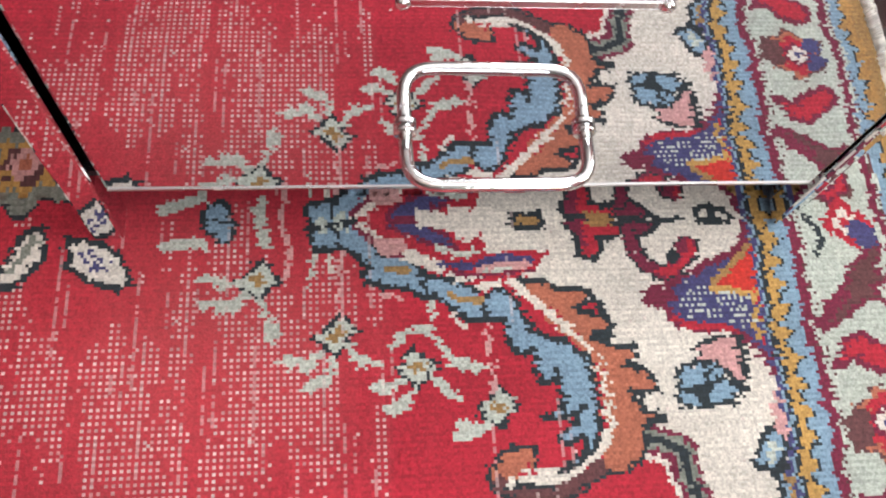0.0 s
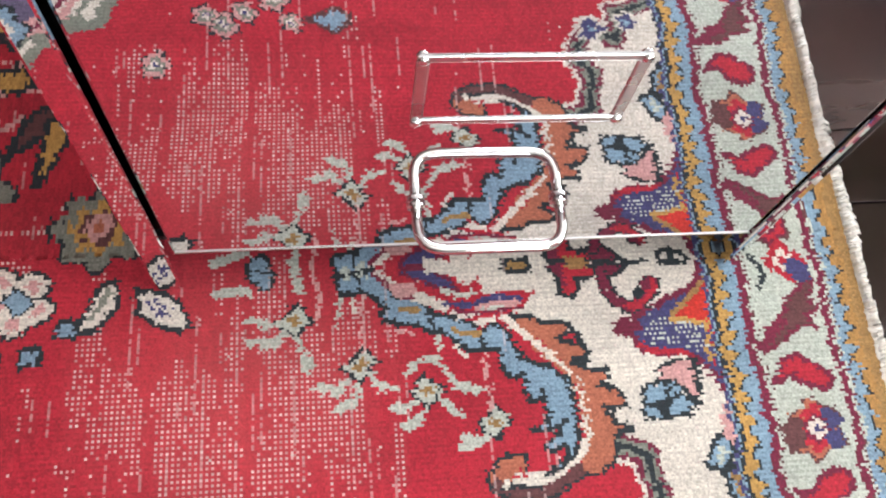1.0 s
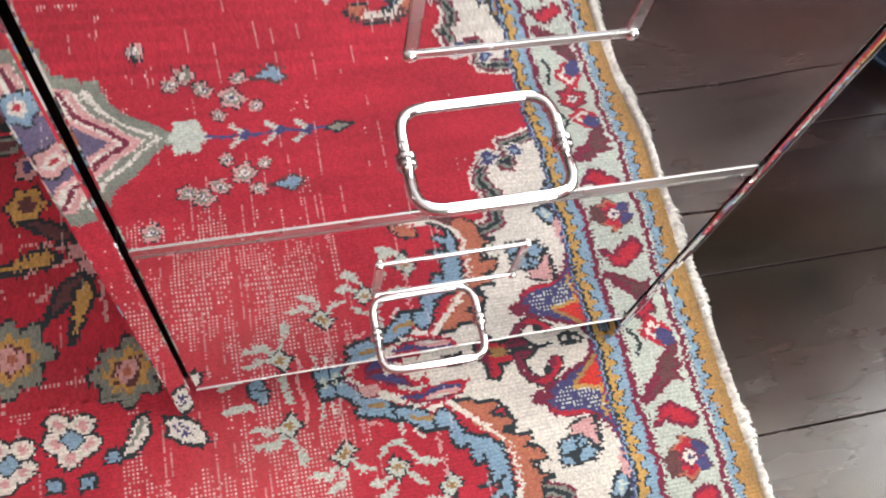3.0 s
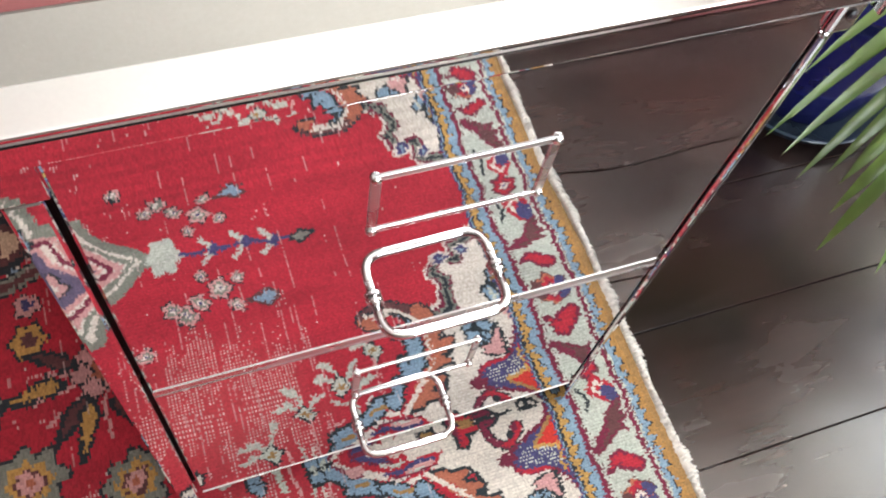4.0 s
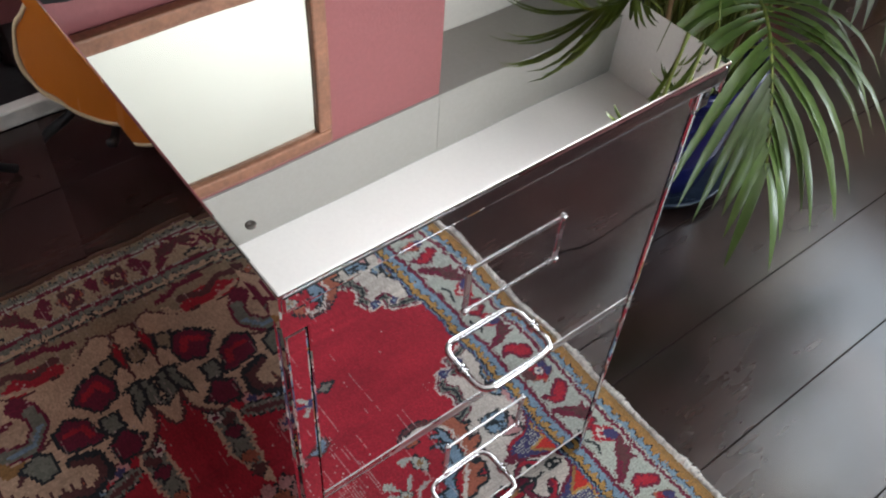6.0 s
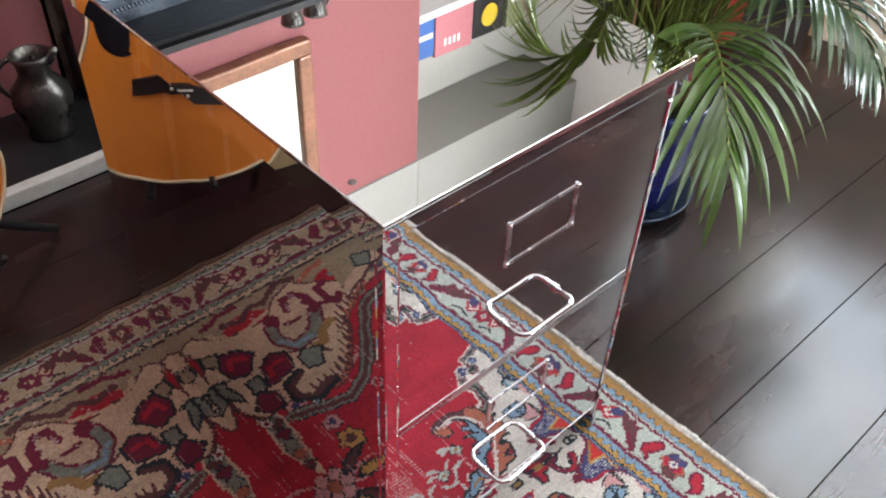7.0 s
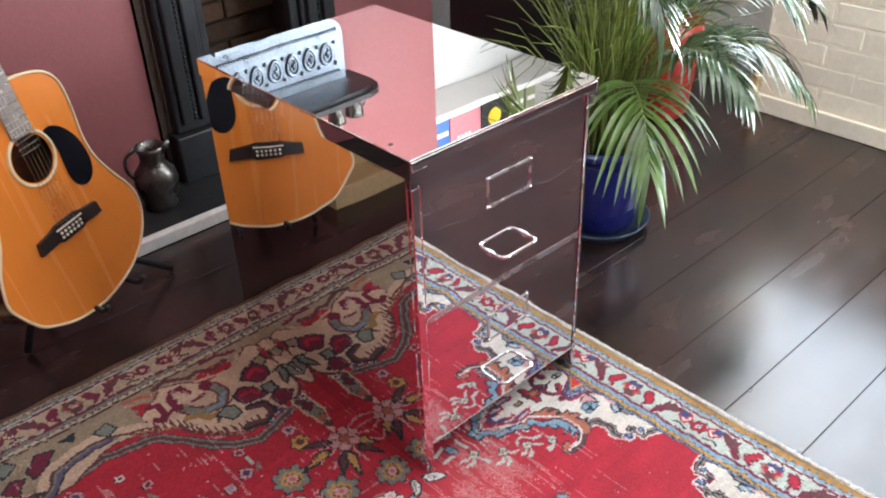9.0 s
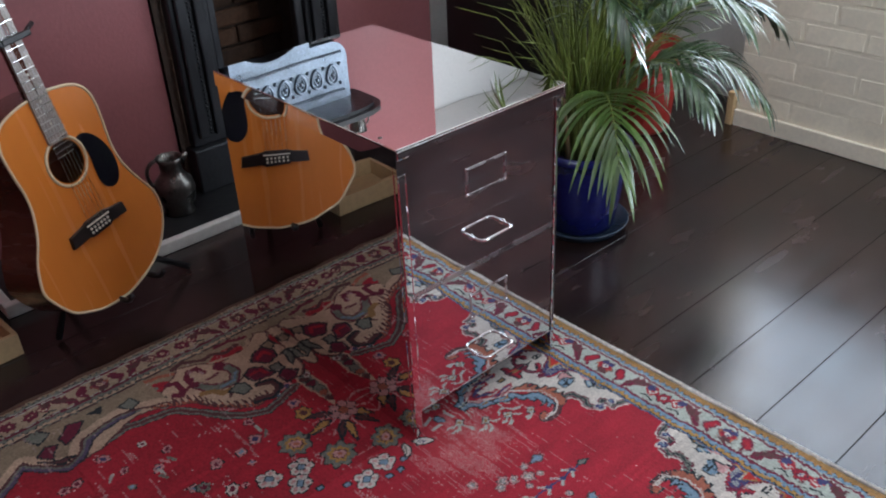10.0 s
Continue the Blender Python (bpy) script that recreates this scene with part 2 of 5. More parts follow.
def prism(outline, y0, y1, bm=None):
    """An outline in x and z, drawn out from y0 to y1."""
    bm = bm or bmesh.new()
    a = [bm.verts.new((x, y0, z)) for x, z in outline]
    b = [bm.verts.new((x, y1, z)) for x, z in outline]
    n = len(a)
    bm.faces.new(a)
    bm.faces.new(b[::-1])
    for i in range(n):
        bm.faces.new((a[i], b[i], b[(i + 1) % n], a[(i + 1) % n]))
    bmesh.ops.recalc_face_normals(bm, faces=bm.faces)
    return bm


def group_at(name, m, label, category, group=""):
    e = new(name)
    e.matrix_world = m
    e.empty_display_size = 0.1
    return tagged(e, label, category, group)


def rounded(pts, r, seg=5):
    """A polyline with its inner corners rounded."""
    pts = [Vector(p) for p in pts]
    out = [pts[0]]
    for a, p, b in zip(pts, pts[1:], pts[2:]):
        u, v = (a - p).normalized() * r, (b - p).normalized() * r
        for i in range(seg + 1):
            s = i / seg
            out.append((p + u) * (1 - s) ** 2 + p * 2 * s * (1 - s) + (p + v) * s * s)
    return out + [pts[-1]]


# ---- the room ----
def structure(name, bm, mat, label=""):
    return tagged(part(name, bm, mat), label, name.split("_")[0], kind="structure")


floor = structure("floor", box(LEFT_X, 2.6, FRONT_Y, 1.9, -0.16, FLOOR_Z - 0.012), JOINT, "dark stained wooden floorboards with open joints")
breast = bmesh.new()
for b in ((LEFT_X - 0.2, 0.245, 0.0, 2.16), (0.905, BREAST_X, 0.0, 2.16), (0.245, 0.905, 1.04, 2.16)):
    box(b[0], b[1], BREAST_Y, BREAST_Y + 0.6, b[2] - 0.02 if b[2] == 0 else b[2], b[3], bm=breast)
structure("wall_chimney", breast, REDWALL, "dusty red painted chimney wall round a fireplace")
structure("wall_alcove", box(BREAST_X, 2.6, ALCOVE_Y, ALCOVE_Y + 0.2, -0.05, 1.62), ALCOVE, "white painted alcove wall")
# The tone below the alcove white carries some of the shade under the downstand.
structure("wall_alcove_upper", box(BREAST_X, 2.6, ALCOVE_Y - 0.002, ALCOVE_Y + 0.2, 1.6205, 2.161), DULLWHITE, "off-white alcove wall above the shelf, toned down for shade")
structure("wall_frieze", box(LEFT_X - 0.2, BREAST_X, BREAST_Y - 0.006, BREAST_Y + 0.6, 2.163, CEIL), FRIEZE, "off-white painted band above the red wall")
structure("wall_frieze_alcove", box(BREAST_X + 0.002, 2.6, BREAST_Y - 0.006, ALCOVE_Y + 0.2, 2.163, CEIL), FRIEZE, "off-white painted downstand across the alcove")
structure("ceiling", box(LEFT_X - 0.2, 2.6, FRONT_Y - 0.3, 2.1, CEIL, CEIL + 0.15), CEILING, "white painted ceiling")
structure("wall_left", box(LEFT_X - 0.2, LEFT_X, FRONT_Y, BREAST_Y, -0.05, CEIL), REDWALL, "dusty red painted wall")
structure("wall_return", box(RIGHT_X + 0.24, RIGHT_X + 0.5, RETURN_Y, ALCOVE_Y, -0.05, CEIL), ALCOVE, "white painted recess wall")

WIN_Y0, WIN_Y1, WIN_Z0, WIN_Z1 = -0.96, 0.42, 0.70, 2.12
side = bmesh.new()
for y0, y1, z0, z1 in ((-1.05, WIN_Y0, -0.05, CEIL), (WIN_Y1, RETURN_Y, -0.05, CEIL), (WIN_Y0, WIN_Y1, -0.05, WIN_Z0), (WIN_Y0, WIN_Y1, WIN_Z1, CEIL)):
    box(RIGHT_X + 0.003, RIGHT_X + 0.24, y0, y1, z0, z1, bm=side)
wall_side = structure("wall_right", side, MORTAR, "cream painted brick wall with a plain plinth")
# Unseen stretch of wall, made dark so floor and drawers mirror little light.
structure("wall_right_front", box(RIGHT_X, RIGHT_X + 0.24, FRONT_Y, -1.052, -0.05, CEIL), REDWALL, "unseen wall beside the brickwork, dark red to keep reflections dim")
front = bmesh.new()
FW0, FW1 = 0.68, 1.84
for x0, x1, z0, z1 in ((LEFT_X - 0.2, FW0, -0.05, CEIL), (FW1, 2.6, -0.05, CEIL), (FW0, FW1, -0.05, WIN_Z0), (FW0, FW1, WIN_Z1, CEIL)):
    box(x0, x1, FRONT_Y - 0.2, FRONT_Y, z0, z1, bm=front)
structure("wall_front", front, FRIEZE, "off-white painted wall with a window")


def window(name, m, w, h):
    e = tagged(new(name), "white painted timber sash window in daylight", "window", kind="structure")
    e.matrix_world = m
    for z in (0, h / 2, h):
        part("window_rail", box(-w / 2, w / 2, -0.03, 0.03, z - 0.025, z + 0.025, 0.004), WHITEWOOD, e)
    for x in (-w / 2 + 0.025, 0, w / 2 - 0.025):
        part("window_stile", box(x - 0.02, x + 0.02, -0.026, 0.026, 0.025, h - 0.025, 0.004), WHITEWOOD, e)
    part("window_sill", box(-w / 2 - 0.04, w / 2 + 0.04, -0.16, -0.03, -0.05, -0.026, 0.005), WHITEWOOD, e)


window("window_1", pose(RIGHT_X + 0.13, (WIN_Y0 + WIN_Y1) / 2, WIN_Z0, 0, 0, -90), WIN_Y1 - WIN_Y0, WIN_Z1 - WIN_Z0)
window("window_2", pose((FW0 + FW1) / 2, FRONT_Y - 0.1, WIN_Z0, 0, 0, 180), FW1 - FW0, WIN_Z1 - WIN_Z0)
structure("baseboard", box(RIGHT_X - 0.012, RIGHT_X + 0.002, -1.05, RETURN_Y, FLOOR_Z, 0.052, 0.004), BRICKPAINT, "cream painted plinth along the brick wall")
structure("trim", box(RIGHT_X - 0.02, RIGHT_X + 0.02, RETURN_Y + 0.002, RETURN_Y + 0.03, FLOOR_Z, 0.12, 0.003), PALEWOOD, "bare timber stub at the end of the brick wall")

# ---- hearth and fireplace ----
HX0, HX1 = -0.47, 1.40
structure("hearth", box(HX0, HX1, 1.222, BREAST_Y - 0.002, FLOOR_Z, 0.018, 0.004), SLATE, "black slate hearth slab")
edging = box(HX0 - 0.03, HX1, 1.190, 1.220, FLOOR_Z, 0.026, 0.004)
box(HX0 - 0.03, HX0 - 0.002, 1.2205, BREAST_Y - 0.002, FLOOR_Z, 0.026, 0.003, bm=edging)
structure("trim_hearth", edging, MARBLE, "worn white stone edging round the hearth")

FP = group_at("fireplace", pose(0.575, BREAST_Y, 0.018), "black cast-iron fireplace surround with a burnished ornate hood and brick back", "fireplace")


def pilaster(x):
    """Stepped iron upright with a plinth block, a bead row and a cap."""
    bm = box(x - 0.085, x + 0.085, -0.075, -0.002, 0, 0.16, 0.006)
    part("plinth_block", bm, IRON, FP)
    bm = box(x - 0.07, x + 0.07, -0.05, -0.002, 0.1602, 0.998, 0.008)
    for a in (x - 0.05, x + 0.012):
        part("reed", box(a, a + 0.038, -0.066, -0.0502, 0.19, 0.97, 0.006), IRON, FP)
    p = part("pilaster", bm, IRON, FP)
    beads = bmesh.new()
    for i in range(49):
        bmesh.ops.create_icosphere(beads, subdivisions=1, radius=0.0055, matrix=Matrix.Translation((x, -0.053, 0.2 + i * 0.0153)))
    part("bead_row", beads, IRON, p, smooth=True)


pilaster(-0.232)
pilaster(0.275)
surround = bmesh.new()
for x0, x1 in ((-0.161, -0.132), (0.170, 0.204)):
    box(x0, x1, -0.036, -0.002, 0, 1.0, 0.006, bm=surround)
part("inner_moulding", surround, IRON, FP)
# frieze with a row of loops under the shelf
fp_out = [(-0.335, 1.225)] + [(-0.335 + 0.07 - 0.07 * math.cos(a), 1.0 + 0.07 - 0.07 * math.sin(a)) for a in [math.pi / 2 * k / 8 for k in range(9)]] + [(0.355 - 0.07 + 0.07 * math.sin(a), 1.0 + 0.07 - 0.07 * math.cos(a)) for a in [math.pi / 2 * k / 8 for k in range(9)]] + [(0.355, 1.225)]
part("frieze_panel", prism(fp_out, -0.058, -0.004), BURNISHED, FP, "burnished iron panel with an ornate relief")
hood = prism([(-0.155 + 0.325 * (0.5 - 0.5 * math.cos(math.pi * i / 16)), 0.86 + 0.13 * math.sin(math.pi * i / 16)) for i in range(17)] + [(0.17, 1.0), (-0.155, 1.0)], -0.10, -0.03)
part("hood", hood, BURNISHED, FP)
for i in range(9):
    x = -0.28 + i * 0.07
    loop = tube([(x + 0.022 * math.cos(a) * (1 + 0.25 * math.sin(a)), -0.062, 1.122 + 0.034 * math.sin(a)) for a in [2 * math.pi * k / 20 for k in range(20)]], 0.006, 6, True)
    tube([(x + 0.012 * math.cos(a), -0.062, 1.12 + 0.022 * math.sin(a)) for a in [2 * math.pi * k / 12 for k in range(12)]], 0.004, 6, True, loop)
    bmesh.ops.create_icosphere(loop, subdivisions=1, radius=0.009, matrix=Matrix.Translation((x, -0.064, 1.122)))
    bmesh.ops.create_icosphere(loop, subdivisions=1, radius=0.008, matrix=Matrix.Translation((x + 0.035, -0.062, 1.09)))
    bmesh.ops.create_icosphere(loop, subdivisions=1, radius=0.008, matrix=Matrix.Translation((x + 0.035, -0.062, 1.16)))
    part("relief_loop", loop, BURNISHED, FP, smooth=True)
for z in (1.045, 1.19):
    rope = bmesh.new()
    for i in range(64):
        bmesh.ops.create_icosphere(rope, subdivisions=1, radius=0.007, matrix=Matrix.Translation((-0.315 + i * 0.0102, -0.060, z)) @ Matrix.Rotation(0.6, 4, "Y") @ Matrix.Diagonal((0.6, 0.7, 1.3, 1)))
    part("rope_moulding", rope, BURNISHED, FP, smooth=True)
shelf_outline = [(0.43, 0.0), (0.43, -0.10), (0.42, -0.15), (0.39, -0.19), (0.34, -0.21), (0.0, -0.215), (-0.34, -0.21), (-0.39, -0.19), (-0.42, -0.15), (-0.43, -0.10), (-0.43, 0.0)]
sh = bmesh.new()
for inset, z0, z1 in ((0.03, 1.226, 1.238), (0.0, 1.238, 1.256)):
    lo = [sh.verts.new((x * (1 - inset * 1.6), (y + 0.0) * (1 - inset * 3) - 0.003, z0)) for x, y in shelf_outline]
    hi = [sh.verts.new((x * (1 - inset * 1.6), y * (1 - inset * 3) - 0.003, z1)) for x, y in shelf_outline]
    sh.faces.new(lo)
    sh.faces.new(hi[::-1])
    for i in range(len(lo)):
        sh.faces.new((lo[i], hi[i], hi[(i + 1) % len(lo)], lo[(i + 1) % len(lo)]))
bmesh.ops.recalc_face_normals(sh, faces=sh.faces)
part("mantel_shelf", sh, IRON, FP, "black iron shelf with rounded ends")
recess = box(-0.33, 0.33, 0.30, 0.40, -0.02, 1.04)
box(-0.34, -0.30, 0.0, 0.30, -0.02, 1.04, bm=recess)
box(0.30, 0.34, 0.0, 0.30, -0.02, 1.04, bm=recess)
back = part("fire_recess", recess, SOOT, FP)
fb = bpy.data.meshes.new("fire_brick")
b_ = box(-0.102, 0.102, -0.012, 0.012, -0.031, 0.031, 0.005, 1)
b_.to_mesh(fb)
b_.free()
fb.materials.append(FIREBRICK)
for row in range(14):
    for col in range(4):
        x = -0.32 + col * 0.213 + (0.105 if row % 2 else 0)
        if x > 0.3:
            continue
        o = new("fire_brick", fb)
        o.parent = back
        o.location = (x, 0.29 - 0.004 * random.random(), 0.035 + row * 0.072)

MIR = group_at("overmantel_mirror", pose(0.50, BREAST_Y - 0.012, 1.80), "large looking glass in a worn brown gilt frame", "mirror")
for x0, x1, z0, z1 in ((-0.44, 0.44, 0.265, 0.315), (-0.44, 0.44, -0.315, -0.265), (-0.44, -0.39, -0.265, 0.265), (0.39, 0.44, -0.265, 0.265)):
    part("frame_rail", box(x0, x1, -0.03, 0.008, z0, z1, 0.008), GILT, MIR)
part("glass", box(-0.391, 0.391, -0.012, 0.0, -0.266, 0.266), MIRRORGLASS, MIR)


def tankard(x, y, s, handle):
    t = group_at("pewter_tankard", pose(x, y, 1.2745), "small dull pewter tankard on the mantel shelf", "tankard", "tankards on the mantel")
    part("cup", lathe([(0.034 * s, 0), (0.040 * s, 0.006 * s), (0.034 * s, 0.016 * s), (0.031 * s, 0.05 * s), (0.034 * s, 0.09 * s), (0.037 * s, 0.10 * s), (0.033 * s, 0.10 * s), (0.028 * s, 0.03 * s)], 28), PEWTER, t, smooth=True)
    if handle:
        part("handle", tube([(0.032 * s + 0.026 * s * math.sin(a), 0, 0.052 * s + 0.034 * s * math.cos(a)) for a in [math.pi * k / 10 for k in range(11)]], 0.004 * s, 8), PEWTER, t, smooth=True)


tankard(0.83, 1.38, 0.9, False)
tankard(0.92, 1.40, 0.95, True)

JUG = group_at("pewter_jug", pose(0.140, 1.372, 0.0185, 0, 0, 165) @ Matrix.Scale(0.9, 4), "dark pewter jug with a bulging body on the hearth", "jug")
part("body", lathe([(0.045, 0), (0.058, 0.004), (0.050, 0.018), (0.066, 0.06), (0.074, 0.095), (0.068, 0.128), (0.048, 0.152), (0.039, 0.168), (0.040, 0.20), (0.049, 0.222), (0.045, 0.222), (0.034, 0.19), (0.03, 0.17)], 36), PEWTER, JUG, smooth=True)
part("handle", tube([(0.045 + 0.042 * math.sin(a), 0, 0.165 + 0.052 * math.cos(a)) for a in [math.pi * k / 12 for k in range(13)]], 0.007, 8), PEWTER, JUG, smooth=True)
part("spout", tube([(-0.036, 0, 0.198), (-0.052, 0, 0.212), (-0.064, 0, 0.226)], lambda s: 0.016 * (1 - 0.5 * s), 8), PEWTER, JUG, smooth=True)

# ---- filing cabinet ----
W, D, H = 0.472, 0.655, 0.713
CAB = group_at("filing_cabinet", pose(0, 0, 0), "mirror-polished steel two-drawer filing cabinet standing on the rug", "filing cabinet")
carcass = box(0.0, 0.016, 0.0, D, 0.0, H - 0.036, 0.0012, 1)
part("side_panel", carcass, STEEL, CAB)
part("side_panel", box(W - 0.016, W, 0.0, D, 0.0, H - 0.036, 0.0012, 1), STEEL, CAB)
part("back_panel", box(0.0162, W - 0.0162, D - 0.012, D - 0.001, 0.03, H - 0.037), STEEL, CAB)
# Near-black sheets supply the shade seen in the gaps round the drawers.
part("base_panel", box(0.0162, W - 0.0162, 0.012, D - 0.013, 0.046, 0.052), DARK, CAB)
part("gap_shade_sheet", box(0.0162, W - 0.0162, 0.016, 0.022, 0.056, H - 0.037), DARK, CAB)
cap = box(-0.0025, W + 0.0025, -0.0165, D + 0.002, H - 0.004, H, 0.0015, 2)
part("top_panel", cap, STEEL_TOP, CAB, "polished steel lid with a folded lip")
for x in (-0.0022, W):
    lip = box(x, x + 0.0022, -0.0155, D + 0.0015, H - 0.036, H - 0.0042)
    for v_ in lip.verts:
        if v_.co.z < H - 0.02:
            v_.co.x += math.copysign(0.0011, x - 0.1)
    part("top_lip", lip, STEEL, CAB)
part("front_lip", box(0.0001, W - 0.0001, -0.0162, -0.0060, H - 0.024, H - 0.0042, 0.003, 3), STEEL, CAB)
for x0, x1 in ((0.0005, 0.0243), (W - 0.0213, W - 0.0005)):
    part("corner_plate", box(x0, x1, -0.0105 if x0 < 0.1 else -0.0055, 0.014, 0.6562, H - 0.0043, 0.0003, 1), STEEL, CAB)
for x in (0.0115, W - 0.0095):
    post = box(x - 0.0098, x + 0.0092, -0.0105 if x < 0.1 else -0.0085, 0.012, 0.0, 0.6558, 0.002, 2)
    for v_ in post.verts:
        if x > 0.1 and v_.co.x > x - 0.004 and v_.co.y < 0.005:
            v_.co.y += 0.0095 * (v_.co.x - x + 0.004) / 0.013
    part("front_post", post, STEEL, CAB)
clip = box(W - 0.022, W - 0.004, -0.0105, -0.0056, 0.660, 0.690, 0.0025)
box(W - 0.022, W - 0.002, -0.0125, -0.0056, 0.690, 0.697, 0.0025, bm=clip)
part("corner_clip", clip, BRIGHT, CAB, "small bent plated clip")
part("clip_screw", lathe([(0.0035, 0), (0.0035, 0.001), (0.002, 0.002)], 14), DARK, CAB).matrix_basis = pose(W - 0.013, -0.0106, 0.676, 90)
part("top_screw", lathe([(0.0042, 0), (0.0042, 0.0006), (0.0025, 0.0013), (0.0006, 0.0009)], 18), PEWTER, CAB).matrix_basis = pose(0.016, 0.052, H)


def drawer(z0, z1, label_z, grip_z):
    """One drawer front with folded edges, a card holder and a bail grip."""
    d = part("drawer", box(0.0235, W - 0.0215, -0.0055, 0.0150, z0, z1, 0.0022, 2), STEEL_FRONT, CAB)
    if z1 < 0.5:
        part("edge_strip", box(0.0250, W - 0.022, -0.0063, -0.0056, z1 - 0.0025, z1 - 0.0005), PLATED, d)
    part("edge_strip", box(0.0250, W - 0.022, -0.0063, -0.0056, z0 + 0.0005, z0 + 0.0025), PLATED, d)
    holder = bmesh.new()
    lx0, lx1, h = 0.181, 0.299, 0.0645
    for x0, x1, a, b in ((lx0, lx1, 0, 0.0055), (lx0, lx1, h - 0.0055, h), (lx0, lx0 + 0.0065, 0.0055, h - 0.0055), (lx1 - 0.0065, lx1, 0.0055, h - 0.0055)):
        box(x0, x1, -0.0066, -0.0054, label_z + a, label_z + b, 0.0008, 1, bm=holder)
    part("card_holder", holder, HOLDER, d, "plated steel card holder with nothing in it")
    for x in (lx0 + 0.003, lx1 - 0.003):
        for z in (label_z + 0.003, label_z + h - 0.003):
            r = bmesh.new()
            bmesh.ops.create_icosphere(r, subdivisions=2, radius=0.0034, matrix=Matrix.Translation((x, -0.0074, z)) @ Matrix.Diagonal((1, 0.5, 1, 1)))
            part("rivet", r, BRIGHT, d, smooth=True)
    gx0, gx1, out = 0.191, 0.286, 0.040
    grip = tube(rounded([(gx0, -0.004, grip_z), (gx0, -out, grip_z + 0.002), (gx1, -out, grip_z + 0.002), (gx1, -0.004, grip_z)], 0.017, 6), 0.0037, 10)
    part("grip", grip, BRIGHT, d, "bright bent-wire pull", smooth=True)
    for x in (gx0, gx1):
        part("grip_eye", tube([(x, -0.0054, grip_z), (x, -0.0085, grip_z), (x, -0.0095, grip_z)], 0.0062, 12), BRIGHT, d, smooth=True)


part("mid_rail", box(0.0240, W - 0.0222, -0.0058, 0.0140, 0.3668, 0.3742), PLATED, CAB)
drawer(0.0620, 0.3665, 0.2350, 0.1335)
drawer(0.3745, H - 0.0045, 0.5430, 0.4440)

# ---- rug ----
# Knotted pile: a fine net whose cells carry the yarn colours.
RX0, RX1, RY0, RY1, AXIS = -1.36, 0.570, -1.405, 0.765, -0.32
gx = np.concatenate([np.arange(RX0, -0.60, 0.005), np.arange(-0.60, -0.16, 0.004), np.arange(-0.16, RX1 + 1e-6, 0.002)])
gy = np.concatenate([np.arange(RY0, -0.40, 0.005), np.arange(-0.40, 0.02, 0.002), np.arange(0.02, RY1 + 1e-6, 0.004)])
cx, cy = (gx[:-1] + gx[1:]) / 2, (gy[:-1] + gy[1:]) / 2
KX, KY = np.meshgrid(cx, cy)
YARN = dict(red=(0.42, 0.014, 0.032), deep=(0.30, 0.008, 0.02), cream=(0.66, 0.60, 0.53), blue=(0.205, 0.315, 0.42), navy=(0.055, 0.052, 0.155), dark=(0.018, 0.026, 0.032),
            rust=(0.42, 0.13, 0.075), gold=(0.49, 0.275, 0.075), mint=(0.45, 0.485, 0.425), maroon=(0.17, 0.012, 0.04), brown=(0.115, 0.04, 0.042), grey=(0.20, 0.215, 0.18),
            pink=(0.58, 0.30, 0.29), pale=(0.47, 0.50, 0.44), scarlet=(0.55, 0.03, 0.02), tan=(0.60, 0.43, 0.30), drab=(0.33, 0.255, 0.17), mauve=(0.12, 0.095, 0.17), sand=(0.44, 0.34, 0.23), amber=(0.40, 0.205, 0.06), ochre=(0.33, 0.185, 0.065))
PILE = np.empty(KX.shape + (3,))
PILE[:] = YARN["red"]
fx, fy = KX.copy(), KY.copy()
# the weaver's small unevenness
fx += 0.0016 * np.sin(KY * 61) + 0.0012 * np.sin(KY * 143 + 1)
fy += 0.0016 * np.sin(KX * 57) + 0.0012 * np.sin(KX * 131 + 2)
V = np.abs(fy - AXIS)
U = fx


def paint(mask, yarn):
    PILE[mask] = YARN[yarn]


def inside(pts, X=None, Y=None):
    X = U if X is None else X
    Y = fy if Y is None else Y
    hit = np.zeros(X.shape, bool)
    for (x0, y0), (x1, y1) in zip(pts, pts[1:] + pts[:1]):
        if y0 == y1:
            continue
        hit ^= ((y0 > Y) != (y1 > Y)) & (X < (x1 - x0) * (Y - y0) / (y1 - y0) + x0)
    return hit


def near(pts, r, X=None, Y=None, closed=False):
    """Cells within r of a polyline."""
    X = U if X is None else X
    Y = fy if Y is None else Y
    best = np.full(X.shape, 9.0)
    for (x0, y0), (x1, y1) in zip(pts, pts[1:] + (pts[:1] if closed else [])):
        dx, dy = x1 - x0, y1 - y0
        t = np.clip(((X - x0) * dx + (Y - y0) * dy) / (dx * dx + dy * dy + 1e-12), 0, 1)
        best = np.minimum(best, (X - x0 - t * dx) ** 2 + (Y - y0 - t * dy) ** 2)
    return best < r * r


def shape(pts, fill, edge="dark", w=0.003, X=None, Y=None):
    if edge:
        paint(near(pts, w, X, Y, True), edge)
    m = inside(pts, X, Y)
    if edge:
        m &= ~near(pts, w * 0.55, X, Y, True)
    paint(m, fill)


def rosette(x, y, r, petals, rings, X=None, Y=None, turn=0.0):
    """A flower: rings of (share of the radius, yarn), scalloped."""
    X = U if X is None else X
    Y = fy if Y is None else Y
    a, d = np.arctan2(Y - y, X - x), np.hypot(X - x, Y - y)
    for share, yarn in rings:
        paint(d < r * share * (1 + 0.13 * np.cos(petals * (a + turn))), yarn)


